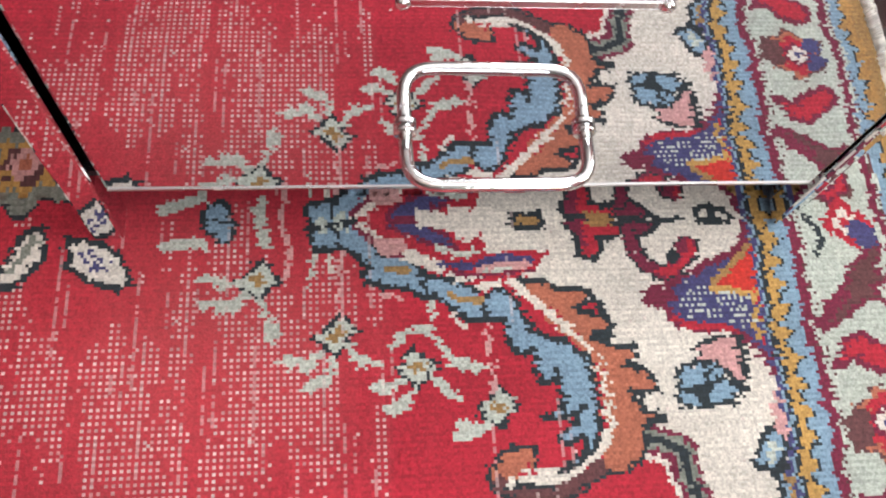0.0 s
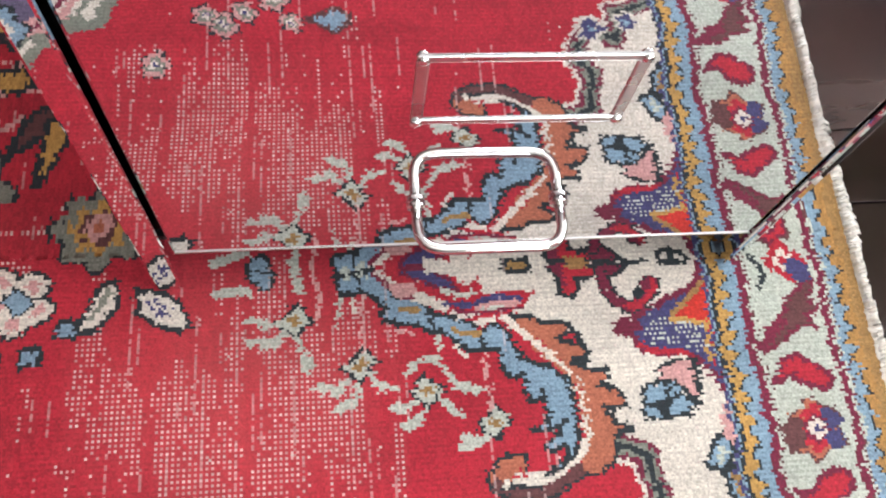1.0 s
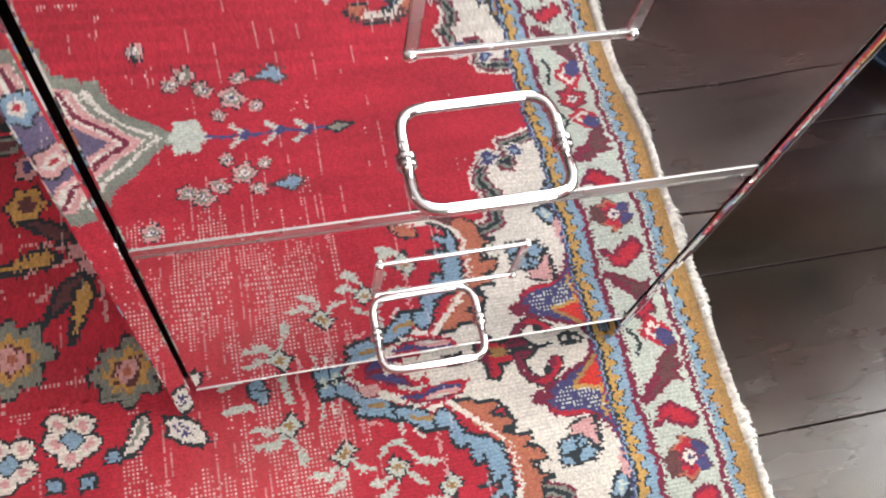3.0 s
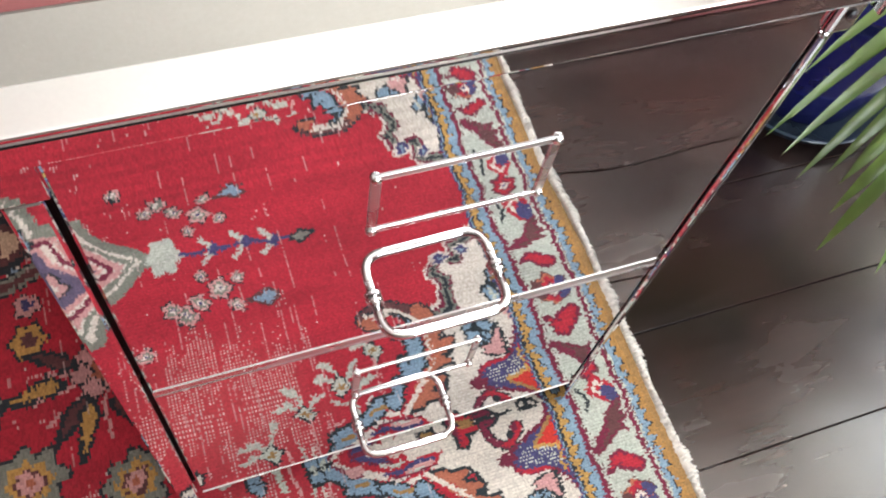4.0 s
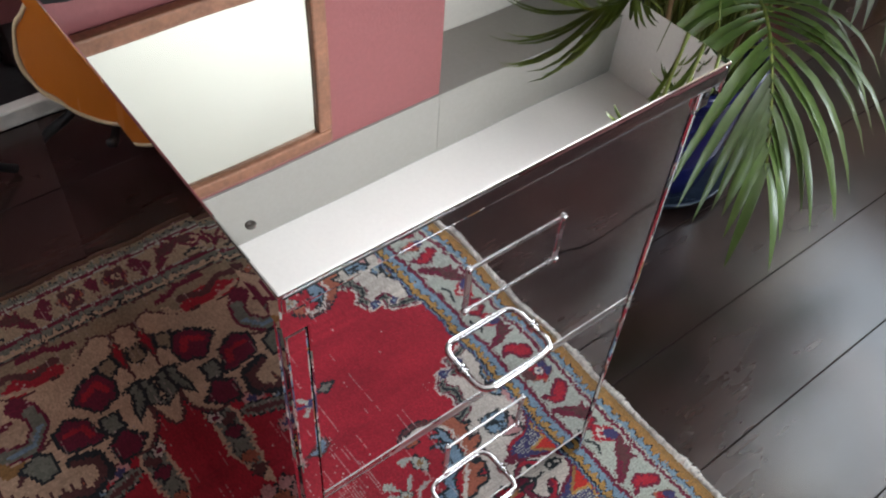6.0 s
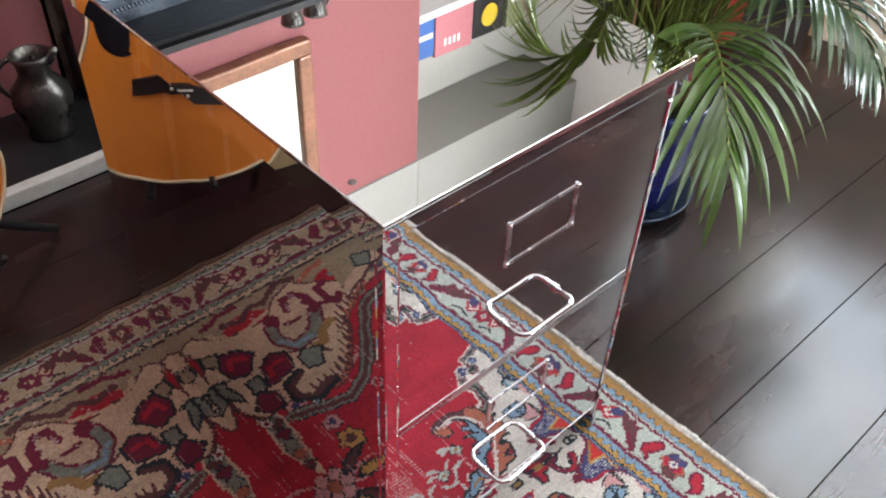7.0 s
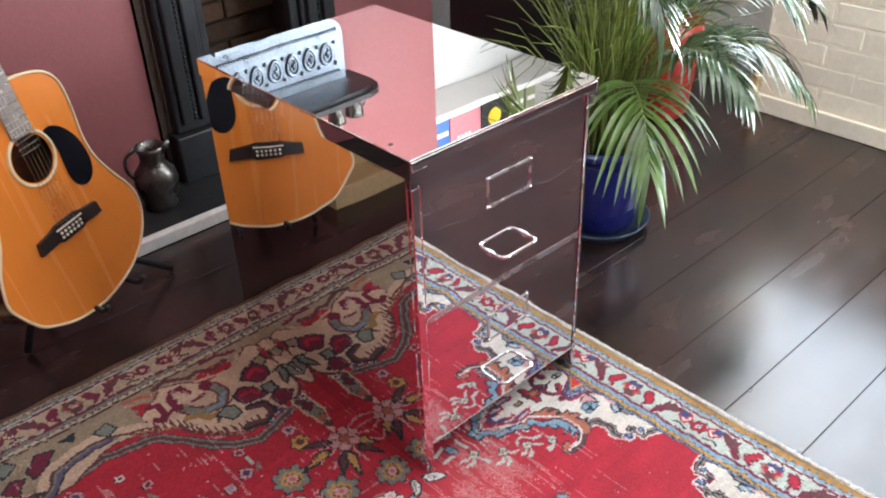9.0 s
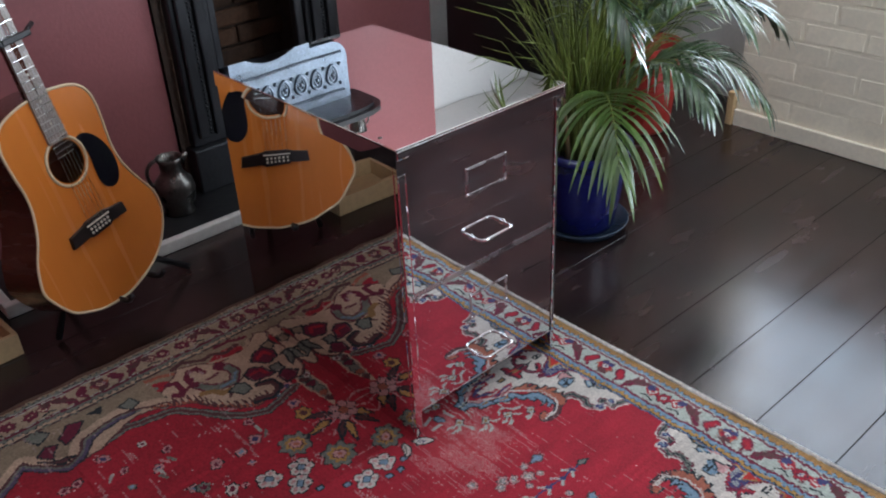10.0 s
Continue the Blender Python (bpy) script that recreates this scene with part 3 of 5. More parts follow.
def sprig(x, y, angle, n=3, size=0.012, X=None, Y=None, yarn="pale"):
    """A blossom on a stem with pale feathery leaves."""
    c, s = math.cos(angle), math.sin(angle)
    for k in range(n):
        a = angle + (k - (n - 1) / 2) * 0.95
        ex, ey = x + math.cos(a) * size * 2.5, y + math.sin(a) * size * 2.5
        mx, my = x + math.cos(a + 0.25) * size * 1.4, y + math.sin(a + 0.25) * size * 1.4
        paint(near([(x, y), (mx, my), (ex, ey)], 0.0034, X, Y), yarn)
    rosette(x, y, size * 0.95, 4, ((1.0, "dark"), (0.74, "blue"), (0.3, "gold")), X, Y)


Ym = AXIS + V          # one half of the field, folded about the long axis
Yc = -np.abs(fy)       # the end medallion's own half
Yc2 = np.where(fy < AXIS, -np.abs(2 * AXIS - fy), Yc)
# field flowers, folded about the axis
for blob, stems in (([(0.105, -0.04)], ([(0.098, -0.041), (0.084, -0.043), (0.07, -0.04)], [(0.098, -0.047), (0.088, -0.056), (0.071, -0.058)], [(0.106, -0.052), (0.112, -0.071), (0.118, -0.079)])),
                    ([(0.155, -0.076)], ([(0.147, -0.085), (0.135, -0.093), (0.124, -0.093)], [(0.153, -0.089), (0.146, -0.103), (0.135, -0.108)], [(0.161, -0.083), (0.168, -0.095), (0.174, -0.097)])),
                    ([(0.202, -0.101)], ([(0.194, -0.106), (0.185, -0.111), (0.177, -0.112)], [(0.201, -0.113), (0.193, -0.122), (0.184, -0.127)], [(0.21, -0.107), (0.218, -0.114), (0.224, -0.118)], [(0.19, -0.085), (0.201, -0.077), (0.213, -0.077), (0.22, -0.086), (0.227, -0.096), (0.241, -0.098)])),
                    ([(0.251, -0.125)], ([(0.244, -0.132), (0.236, -0.137), (0.224, -0.141)], [(0.235, -0.136), (0.225, -0.136)]))):
    for stem in stems:
        paint(near(stem, 0.0026, U, Yc2), "pale")
        paint(near(stem[-2:], 0.0042, U, Yc2) & (np.floor((fx - fy) * 180) % 4 > 0), "pale")
    x, y = blob[0]
    for share, yarn in ((0.0125, "dark"), (0.0098, "pale"), (0.0045, "ochre")):
        paint(np.abs(U - x) + np.abs(Yc2 - y) < share * 1.18, yarn)
for line_, yarn in (([(0.155, -0.019), (0.155, -0.065)], "pink"), ([(0.214, -0.059), (0.214, -0.081)], "pale"), ([(0.251, -0.068), (0.249, -0.115)], "pink"), ([(0.12, -0.002), (0.122, -0.038)], "pink"), ([(0.138, -0.019), (0.137, -0.044)], "pale"), ([(0.148, -0.019), (0.149, -0.033)], "cream"), ([(0.184, -0.051), (0.195, -0.055)], "pink"), ([(0.226, -0.065), (0.235, -0.073)], "cream")):
    paint(near(line_, 0.0017, U, Yc2), yarn)
for line_ in ([(0.043, -0.013), (0.055, -0.014), (0.067, -0.017)], [(0.105, -0.001), (0.106, -0.015)]):
    paint(near(line_, 0.0040, U, Yc2), "pale")
shape([(0.069, -0), (0.071, -0.008), (0.079, -0.014), (0.085, -0.011), (0.089, -0)], "blue", "dark", 0.002, U, Yc2)
# central medallion with its chain of flowers along the axis
tip = [(0.012, AXIS), (-0.05, AXIS + 0.045), (-0.06, AXIS + 0.075), (-0.11, AXIS + 0.085), (-0.13, AXIS + 0.135), (-0.20, AXIS + 0.15), (-0.24, AXIS + 0.21), (-0.33, AXIS + 0.22), (-0.42, AXIS + 0.27), (-0.51, AXIS + 0.22), (-0.60, AXIS + 0.21), (-0.64, AXIS + 0.15), (-0.71, AXIS + 0.135), (-0.73, AXIS + 0.085), (-0.80, AXIS + 0.045), (-0.86, AXIS)]
full = tip + [(x, 2 * AXIS - y) for x, y in tip[-2:0:-1]]
shape(full, "cream", "grey", 0.008)
for share, yarn, w_ in ((0.955, "grey", 0.0030), (0.925, "pink", 0.0035), (0.90, "maroon", 0.0030)):
    paint(near([(-0.42 + (x + 0.42) * share, AXIS + (y - AXIS) * share) for x, y in full], w_, closed=True), yarn)
inner = [(-0.42 + (x + 0.42) * 0.86, AXIS + (y - AXIS) * 0.84) for x, y in full]
shape(inner, "mauve", "pink", 0.004)
inner2 = [(-0.42 + (x + 0.42) * 0.60, AXIS + (y - AXIS) * 0.62) for x, y in full]
shape(inner2, "red", "cream", 0.005)
for k in range(14):
    a = 2 * math.pi * k / 14
    rosette(-0.42 + 0.31 * math.cos(a), AXIS + 0.165 * math.sin(a), 0.024, 5, ((1, "dark"), (0.85, "blue" if k % 2 else "pink"), (0.45, "cream"), (0.2, "red")))
rosette(-0.42, AXIS, 0.09, 8, ((1, "dark"), (0.94, "cream"), (0.7, "blue"), (0.45, "gold"), (0.22, "red")))
rosette(0.035, AXIS, 0.022, 6, ((1, "pale"), (0.35, "mint")))
for x in (0.097, 0.137, 0.171):
    paint(near([(x - 0.012, AXIS + 0.014), (x, AXIS), (x - 0.012, AXIS - 0.014)], 0.0035), "pale")
    rosette(x + 0.002, AXIS, 0.007, 4, ((1, "navy"),))
paint(near([(0.055, AXIS), (0.19, AXIS)], 0.0022), "navy")
shape([(0.192, AXIS), (0.205, AXIS + 0.008), (0.222, AXIS), (0.205, AXIS - 0.008)], "grey", "dark", 0.0025)
for x, v, r in ((0.093, 0.052, 0.015), (0.042, 0.083, 0.014), (0.028, 0.072, 0.012), (0.105, 0.078, 0.010), (0.064, 0.066, 0.012), (-0.01, 0.118, 0.012), (0.075, 0.03, 0.009), (0.118, 0.04, 0.009)):
    rosette(x, AXIS + v, r, 5, ((1, "dark"), (0.86, "pink"), (0.6, "grey"), (0.36, "cream"), (0.18, "navy")), U, Ym)
shape([(0.12, AXIS + 0.075), (0.142, AXIS + 0.09), (0.16, AXIS + 0.075), (0.15, AXIS + 0.066), (0.138, AXIS + 0.072)], "blue", "brown", 0.003, U, Ym)

# end medallion on the border, cream within a blue and rust band
white = [(0.215, 0.004), (0.232, -0.014), (0.255, -0.034), (0.29, -0.050), (0.325, -0.060), (0.333, -0.11), (0.335, -0.145), (0.365, -0.156), (0.372, -0.188), (0.358, -0.205), (0.368, -0.232), (0.395, -0.222), (0.398, -0.252), (0.432, -0.262), (0.436, -0.20), (0.436, 0.004)]
shape(white, "cream", "dark", 0.0035, U, Yc2)
for wide_, yarn in ((0.0125, "cream"), (0.0090, "maroon"), (0.0058, "grey"), (0.0024, "dark")):
    paint(near(white[6:14], wide_, U, Yc2), yarn)
rust = [(0.278, -0.044), (0.291, -0.045), (0.296, -0.052), (0.32, -0.054), (0.312, -0.064), (0.307, -0.068), (0.327, -0.07), (0.333, -0.076), (0.321, -0.082), (0.317, -0.087), (0.346, -0.09), (0.336, -0.101), (0.347, -0.104), (0.355, -0.118), (0.337, -0.118), (0.342, -0.13), (0.356, -0.136), (0.341, -0.139), (0.339, -0.157), (0.33, -0.168), (0.318, -0.17), (0.301, -0.18), (0.282, -0.183), (0.261, -0.182), (0.249, -0.175), (0.245, -0.164), (0.25, -0.153), (0.27, -0.151), (0.271, -0.162), (0.275, -0.167), (0.299, -0.168), (0.315, -0.156), (0.32, -0.136), (0.322, -0.118), (0.318, -0.099), (0.309, -0.087), (0.295, -0.076), (0.282, -0.063), (0.271, -0.05)]
shape(rust, "rust", "dark", 0.0022, U, Yc2)
paint(inside([(0.248, -0.163), (0.256, -0.17), (0.274, -0.174), (0.299, -0.171), (0.314, -0.161), (0.318, -0.17), (0.301, -0.18), (0.282, -0.183), (0.261, -0.182), (0.249, -0.175)], U, Yc2), "brown")
stripe = [(0.263, -0.042), (0.272, -0.051), (0.282, -0.062), (0.294, -0.074), (0.305, -0.086), (0.314, -0.097), (0.318, -0.111), (0.319, -0.125), (0.317, -0.141), (0.311, -0.155), (0.301, -0.164), (0.285, -0.168), (0.268, -0.167)]
paint(near(stripe, 0.0052, U, Yc2), "red")
paint(near([(x + 0.0012, y) for x, y in stripe], 0.0038, U, Yc2), "cream")
paint(near(stripe[:9], 0.0040, U, Yc2) & (np.floor((fx + fy) * 250) % 3 == 0), "rust")
paint(near([(x - 0.0028, y - 0.001) for x, y in stripe], 0.0016, U, Yc2), "red")
paint(near([(0.257, -0.171), (0.269, -0.17), (0.283, -0.171), (0.299, -0.168)], 0.0028, U, Yc2), "cream")
paint(near([(0.255, -0.174), (0.271, -0.174), (0.288, -0.175)], 0.0013, U, Yc2), "dark")
arm = [(0.137, -0.001), (0.137, -0.016), (0.155, -0.018), (0.163, -0.024), (0.17, -0.03), (0.172, -0.043), (0.183, -0.046), (0.193, -0.047), (0.202, -0.05), (0.209, -0.056), (0.219, -0.055), (0.227, -0.06), (0.238, -0.067), (0.249, -0.068), (0.261, -0.069), (0.264, -0.078), (0.264, -0.086), (0.27, -0.093), (0.278, -0.089), (0.278, -0.099), (0.279, -0.112), (0.288, -0.109), (0.292, -0.104), (0.291, -0.119), (0.293, -0.127), (0.28, -0.134), (0.296, -0.134), (0.306, -0.129), (0.301, -0.137), (0.294, -0.142), (0.286, -0.148), (0.293, -0.15), (0.303, -0.148), (0.304, -0.156), (0.289, -0.166), (0.298, -0.164), (0.308, -0.156), (0.313, -0.138), (0.313, -0.117), (0.31, -0.099)]
arm += [(0.298, -0.085), (0.289, -0.083), (0.279, -0.077), (0.272, -0.067), (0.266, -0.053), (0.257, -0.05), (0.248, -0.054), (0.244, -0.046), (0.228, -0.042), (0.217, -0.042), (0.208, -0.039), (0.203, -0.032), (0.192, -0.025), (0.18, -0.025), (0.177, -0.019), (0.17, -0.011), (0.165, -0.002)]
shape(arm, "blue", "dark", 0.0024, U, Yc2)
for line_ in ([(0.137, -0.002), (0.137, -0.016)], [(0.153, -0.002), (0.153, -0.017)], [(0.173, -0.026), (0.173, -0.043)], [(0.21, -0.04), (0.211, -0.055)], [(0.246, -0.054), (0.249, -0.068)]):
    paint(near(line_, 0.0015, U, Yc2), "dark")
for blob in ([(0.186, -0.034), (0.198, -0.036)], [(0.227, -0.052), (0.245, -0.055)], [(0.143, -0.003), (0.146, -0.004)], [(0.156, -0.003), (0.16, -0.005)]):
    paint(near(blob, 0.0026, U, Yc2), "ochre" if blob[0][0] > 0.17 else "pale")
# striped heart behind the tip
shape([(0.167, -0.002), (0.178, -0.011), (0.188, -0.022), (0.203, -0.029), (0.217, -0.035), (0.239, -0.042), (0.265, -0.042), (0.281, -0.037), (0.292, -0.026), (0.278, -0.021), (0.251, -0.024), (0.247, -0.003)], "red", None, X=U, Y=Yc2)
paint(near([(0.168, -0.004), (0.178, -0.013), (0.188, -0.02), (0.205, -0.029), (0.219, -0.034)], 0.0042, U, Yc2), "cream")
paint(near([(0.166, -0.005), (0.174, -0.013), (0.183, -0.023), (0.192, -0.024)], 0.0022, U, Yc2), "maroon")
paint(near([(0.182, -0.018), (0.192, -0.018)], 0.0058, U, Yc2), "pink")
shape([(0.188, -0.002), (0.198, -0.011), (0.211, -0.017), (0.229, -0.018), (0.227, -0.012), (0.215, -0.007), (0.21, -0.002)], "navy", "maroon", 0.002, U, Yc2)
paint(near([(0.21, -0.003), (0.227, -0.003)], 0.0032, U, Yc2), "cream")
shape([(0.23, -0.002), (0.23, -0.012), (0.242, -0.013), (0.247, -0.009), (0.249, -0.002)], "cream", None, X=U, Y=Yc2)
for yarn, w_, line_ in (("pale", 0.0026, [(0.217, -0.02), (0.229, -0.022), (0.24, -0.021)]), ("navy", 0.0026, [(0.221, -0.031), (0.243, -0.03), (0.259, -0.027), (0.279, -0.028)]), ("cream", 0.0026, [(0.228, -0.039), (0.243, -0.038)]), ("pink", 0.0034, [(0.247, -0.035), (0.262, -0.033), (0.277, -0.033)]),
                        ("pale", 0.0016, [(0.246, -0.037), (0.266, -0.035)]), ("cream", 0.0024, [(0.246, -0.046), (0.259, -0.045)]), ("maroon", 0.0016, [(0.228, -0.035), (0.258, -0.039), (0.281, -0.036)])):
    paint(near(line_, w_, U, Yc2), yarn)
shape([(0.272, 0.0045), (0.272, -0.0045), (0.291, -0.0045), (0.291, 0.0045)], "ochre", "dark", 0.0028, U, fy)
# red bird-like scroll
shape([(0.309, -0.002), (0.308, -0.009), (0.312, -0.015), (0.311, -0.028), (0.323, -0.029), (0.327, -0.021), (0.326, -0.012), (0.343, -0.011), (0.346, -0.003)], "red", "dark", 0.0024, U, Yc2)
shape([(0.309, -0.002), (0.309, -0.009), (0.313, -0.015), (0.313, -0.022), (0.318, -0.022), (0.32, -0.002)], "maroon", None, X=U, Y=Yc2)
shape([(0.324, 0), (0.323, -0.005), (0.34, -0.005), (0.34, 0)], "ochre", None, X=U, Y=Yc2)
shape([(0.345, -0.001), (0.344, -0.011), (0.348, -0.016), (0.361, -0.011), (0.371, -0.003)], "maroon", "dark", 0.002, U, Yc2)
scroll = [(0.348, -0.012), (0.351, -0.024), (0.358, -0.033), (0.369, -0.039), (0.383, -0.034), (0.39, -0.026), (0.389, -0.019), (0.382, -0.021), (0.379, -0.027)]
paint(near(scroll, 0.0056, U, Yc2), "dark")
paint(near(scroll[:-1], 0.0040, U, Yc2), "maroon")
paint(near(scroll[3:-2], 0.0028, U, Yc2), "red")
shape([(0.371, 0), (0.373, -0.003), (0.389, -0.002), (0.391, -0)], "dark", None, X=U, Y=Yc2)
shape([(0.402, 0.002), (0.402, -0.003), (0.408, -0.005), (0.422, -0.004), (0.426, 0.002)], "cream", "dark", 0.003, U, Yc2)
paint((np.abs(U - 0.413) < 0.0022) & (np.abs(fy) < 0.006), "dark")
# fan with navy check and scarlet wedge
shape([(0.358, -0.053), (0.367, -0.05), (0.378, -0.045), (0.4, -0.038), (0.417, -0.031), (0.429, -0.018), (0.433, -0.006), (0.441, -0.006), (0.435, -0.088), (0.435, -0.111), (0.426, -0.089), (0.412, -0.082), (0.389, -0.078), (0.374, -0.071), (0.369, -0.061), (0.358, -0.06)], "navy", "maroon", 0.0034, U, Yc2)
paint(near([(0.357, -0.056), (0.374, -0.054)], 0.0042, U, Yc2), "maroon")
paint(near([(0.374, -0.071), (0.393, -0.078), (0.415, -0.083)], 0.0026, U, Yc2), "red")
shape([(0.436, -0.015), (0.435, -0.055), (0.404, -0.053)], "scarlet", None, X=U, Y=Yc2)
paint(near([(0.433, -0.018), (0.42, -0.035), (0.405, -0.051)], 0.0022, U, Yc2), "ochre")
paint(near([(0.404, -0.055), (0.434, -0.056)], 0.0024, U, Yc2), "gold")
paint(near([(0.43, -0.058), (0.43, -0.073), (0.43, -0.086)], 0.0020, U, Yc2), "gold")
paint(near([(0.435, -0.058), (0.435, -0.073), (0.434, -0.09)], 0.0026, U, Yc2), "red")
check = inside([(0.384, -0.044), (0.4, -0.053), (0.43, -0.058), (0.427, -0.082), (0.409, -0.078), (0.379, -0.071), (0.379, -0.059)], U, Yc2)
paint(check & (np.floor(KX / 0.002) % 2 == 0) & (np.floor(KY / 0.002) % 2 == 0), "pale")
# blue four-petal blossom and pale leaf
shape([(0.386, -0.091), (0.396, -0.088), (0.415, -0.088), (0.41, -0.121), (0.402, -0.111), (0.393, -0.104), (0.385, -0.099)], "pink", "dark", 0.0018, U, Yc2)
paint(near([(0.418, -0.088), (0.411, -0.125)], 0.0026, U, Yc2), "dark")
for petal in ([(0.368, -0.106), (0.379, -0.1), (0.39, -0.102), (0.386, -0.116), (0.369, -0.117)], [(0.39, -0.103), (0.398, -0.107), (0.399, -0.114), (0.387, -0.117)], [(0.368, -0.119), (0.385, -0.119), (0.38, -0.129), (0.369, -0.128)], [(0.387, -0.12), (0.398, -0.114), (0.407, -0.121), (0.404, -0.13), (0.384, -0.129)]):
    shape(petal, "blue", "dark", 0.0022, U, Yc2)
for bud in ([(0.413, -0.162), (0.418, -0.151), (0.427, -0.144), (0.431, -0.151), (0.431, -0.161), (0.424, -0.172), (0.413, -0.171)], [(0.425, -0.177), (0.432, -0.168), (0.437, -0.179), (0.439, -0.189), (0.435, -0.199), (0.426, -0.192)]):
    shape(bud, "blue", "dark", 0.0026, U, Yc2)
paint(near([(0.422, -0.157), (0.423, -0.165)], 0.003, U, Yc2), "pale")
paint(near([(0.432, -0.177), (0.433, -0.189)], 0.003, U, Yc2), "ochre")
paint(near([(0.436, -0.122), (0.432, -0.136), (0.431, -0.146)], 0.0048, U, Yc2) & (U < 0.436), "pink")
rosette(0.372, -0.231, 0.013, 5, ((1.0, "cream"), (0.75, "navy"), (0.3, "blue")), U, Yc2)
rosette(0.405, -0.242, 0.011, 5, ((1.0, "cream"), (0.75, "navy"), (0.3, "blue")), U, Yc2)
# blossoms round the spray on the far half
for x, y, r in ((-0.044, 0.044, 0.036), (-0.156, 0.075, 0.040), (-0.208, 0.172, 0.038)):
    rosette(x, y, r, 8, ((1.0, "dark"), (0.92, "grey"), (0.60, "gold"), (0.40, "brown"), (0.33, "pink"), (0.15, "rust")))
for x, y in ((-0.102, -0.014), (-0.27, 0.06), (-0.24, 0.10), (-0.160, -0.03), (-0.31, 0.12)):
    for yarn, r in (("dark", 0.0125), ("cream", 0.0098), ("pink", 0.0045)):
        for dx, dy in ((-0.016, -0.004), (0.014, -0.008), (-0.010, 0.015), (0.012, 0.013), (-0.002, -0.017)):
            paint(np.hypot((U - x - dx) * 0.9, fy - y - dy) < r, yarn)
    rosette(x, y, 0.0105, 4, ((1.0, "dark"), (0.80, "blue")))
for x, y in ((-0.063, -0.038), (-0.088, -0.057), (-0.118, -0.058), (-0.2, -0.01), (-0.245, 0.02)):
    shape([(x - 0.007, y - 0.006), (x + 0.007, y - 0.006), (x + 0.007, y + 0.006), (x - 0.007, y + 0.006)], "blue", "dark", 0.002)
shape([(-0.016, -0.010), (0.002, -0.011), (0.016, -0.022), (0.026, -0.038), (0.020, -0.043), (0.002, -0.037), (-0.013, -0.028)], "cream", "dark", 0.0024)
paint(near([(-0.005, -0.019), (0.008, -0.028)], 0.0048) & (np.floor((fx + fy) * 260) % 2 == 0), "navy")
shape([(-0.056, -0.036), (-0.044, -0.008), (-0.030, -0.004), (-0.032, -0.028), (-0.046, -0.042)], "cream", "dark", 0.0025)
paint(near([(-0.047, -0.029), (-0.037, -0.013)], 0.0026), "grey")
# spray of petals, stems and leaves
sx, sy = -0.062, 0.188
for k in range(11):
    a = math.radians(150 + k * 24)
    ex, ey = sx + 0.085 * math.cos(a), sy + 0.085 * math.sin(a)
    paint(near([(sx, sy), (ex, ey)], 0.0022), "pink")
for k, (a, L) in enumerate(((-2.2, 0.10), (-1.9, 0.11), (-1.2, 0.10), (-0.9, 0.08), (2.7, 0.09), (3.3, 0.12))):
    ex, ey = sx + L * math.cos(a), sy + L * math.sin(a)
    mx, my = (sx + ex) / 2, (sy + ey) / 2
    nx, ny = -math.sin(a) * 0.011, math.cos(a) * 0.011
    shape([(mx * 0.7 + sx * 0.3, my * 0.7 + sy * 0.3), (mx + nx, my + ny), (ex, ey), (mx - nx, my - ny)], "gold" if k % 2 else "brown", "dark", 0.0035)
rosette(sx, sy, 0.030, 6, ((1.0, "dark"), (0.9, "pink"), (0.5, "rust")))
for k in range(6):
    a = k * 1.05
    rosette(sx + 0.024 * math.cos(a), sy + 0.024 * math.sin(a), 0.013, 4, ((1, "dark"), (0.85, "pink")))
rosette(-0.135, 0.244, 0.022, 6, ((1.0, "dark"), (0.85, "gold"), (0.4, "brown")))
# pendant to the far medallion
shape([(-0.060, 0.225), (-0.038, 0.30), (-0.040, 0.37), (-0.055, 0.395), (-0.072, 0.37), (-0.074, 0.30)], "grey", "tan", 0.0035)
for k, y_ in enumerate((0.25, 0.275, 0.30, 0.325, 0.35)):
    rosette(-0.057, y_, 0.011 + 0.001 * k, 4, ((1, "dark"), (0.85, ("brown", "rust", "grey", "maroon", "brown")[k])))
shape([(-0.055, 0.36), (-0.032, 0.395), (-0.020, 0.43), (-0.055, 0.425), (-0.09, 0.43), (-0.078, 0.395)], "grey", "dark", 0.0045)
rosette(-0.05, 0.395, 0.018, 4, ((1, "maroon"), (0.5, "pink")))
# scattered blossoms in the far field
spots = random.Random(5)
for k in range(64):
    x, y = spots.uniform(-0.66, -0.02), spots.uniform(0.05, 0.50)
    if math.hypot(x + 0.10, y - 0.14) < 0.15 or y > 0.40 + 0.12 * (x < -0.35) + 0.0:
        continue
    if spots.random() < 0.72:
        rosette(x, y, spots.uniform(0.008, 0.017), 4 + k % 3, ((1, "dark"), (0.85, spots.choice(("pink", "grey", "pink", "cream"))), (0.45, spots.choice(("navy", "maroon", "blue")))), turn=k)
    else:
        a = spots.uniform(0, 6.28)
        paint(near([(x, y), (x + 0.02 * math.cos(a), y + 0.02 * math.sin(a))], 0.0038), spots.choice(("pale", "grey", "pink")))
# the far cream panel, folded about its own middle
XB = -np.abs(fx + 0.022)
XP = np.where(fx < -0.022 - 0.34, fx + 0.022, XB)
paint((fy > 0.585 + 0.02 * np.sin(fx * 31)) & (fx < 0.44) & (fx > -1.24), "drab")
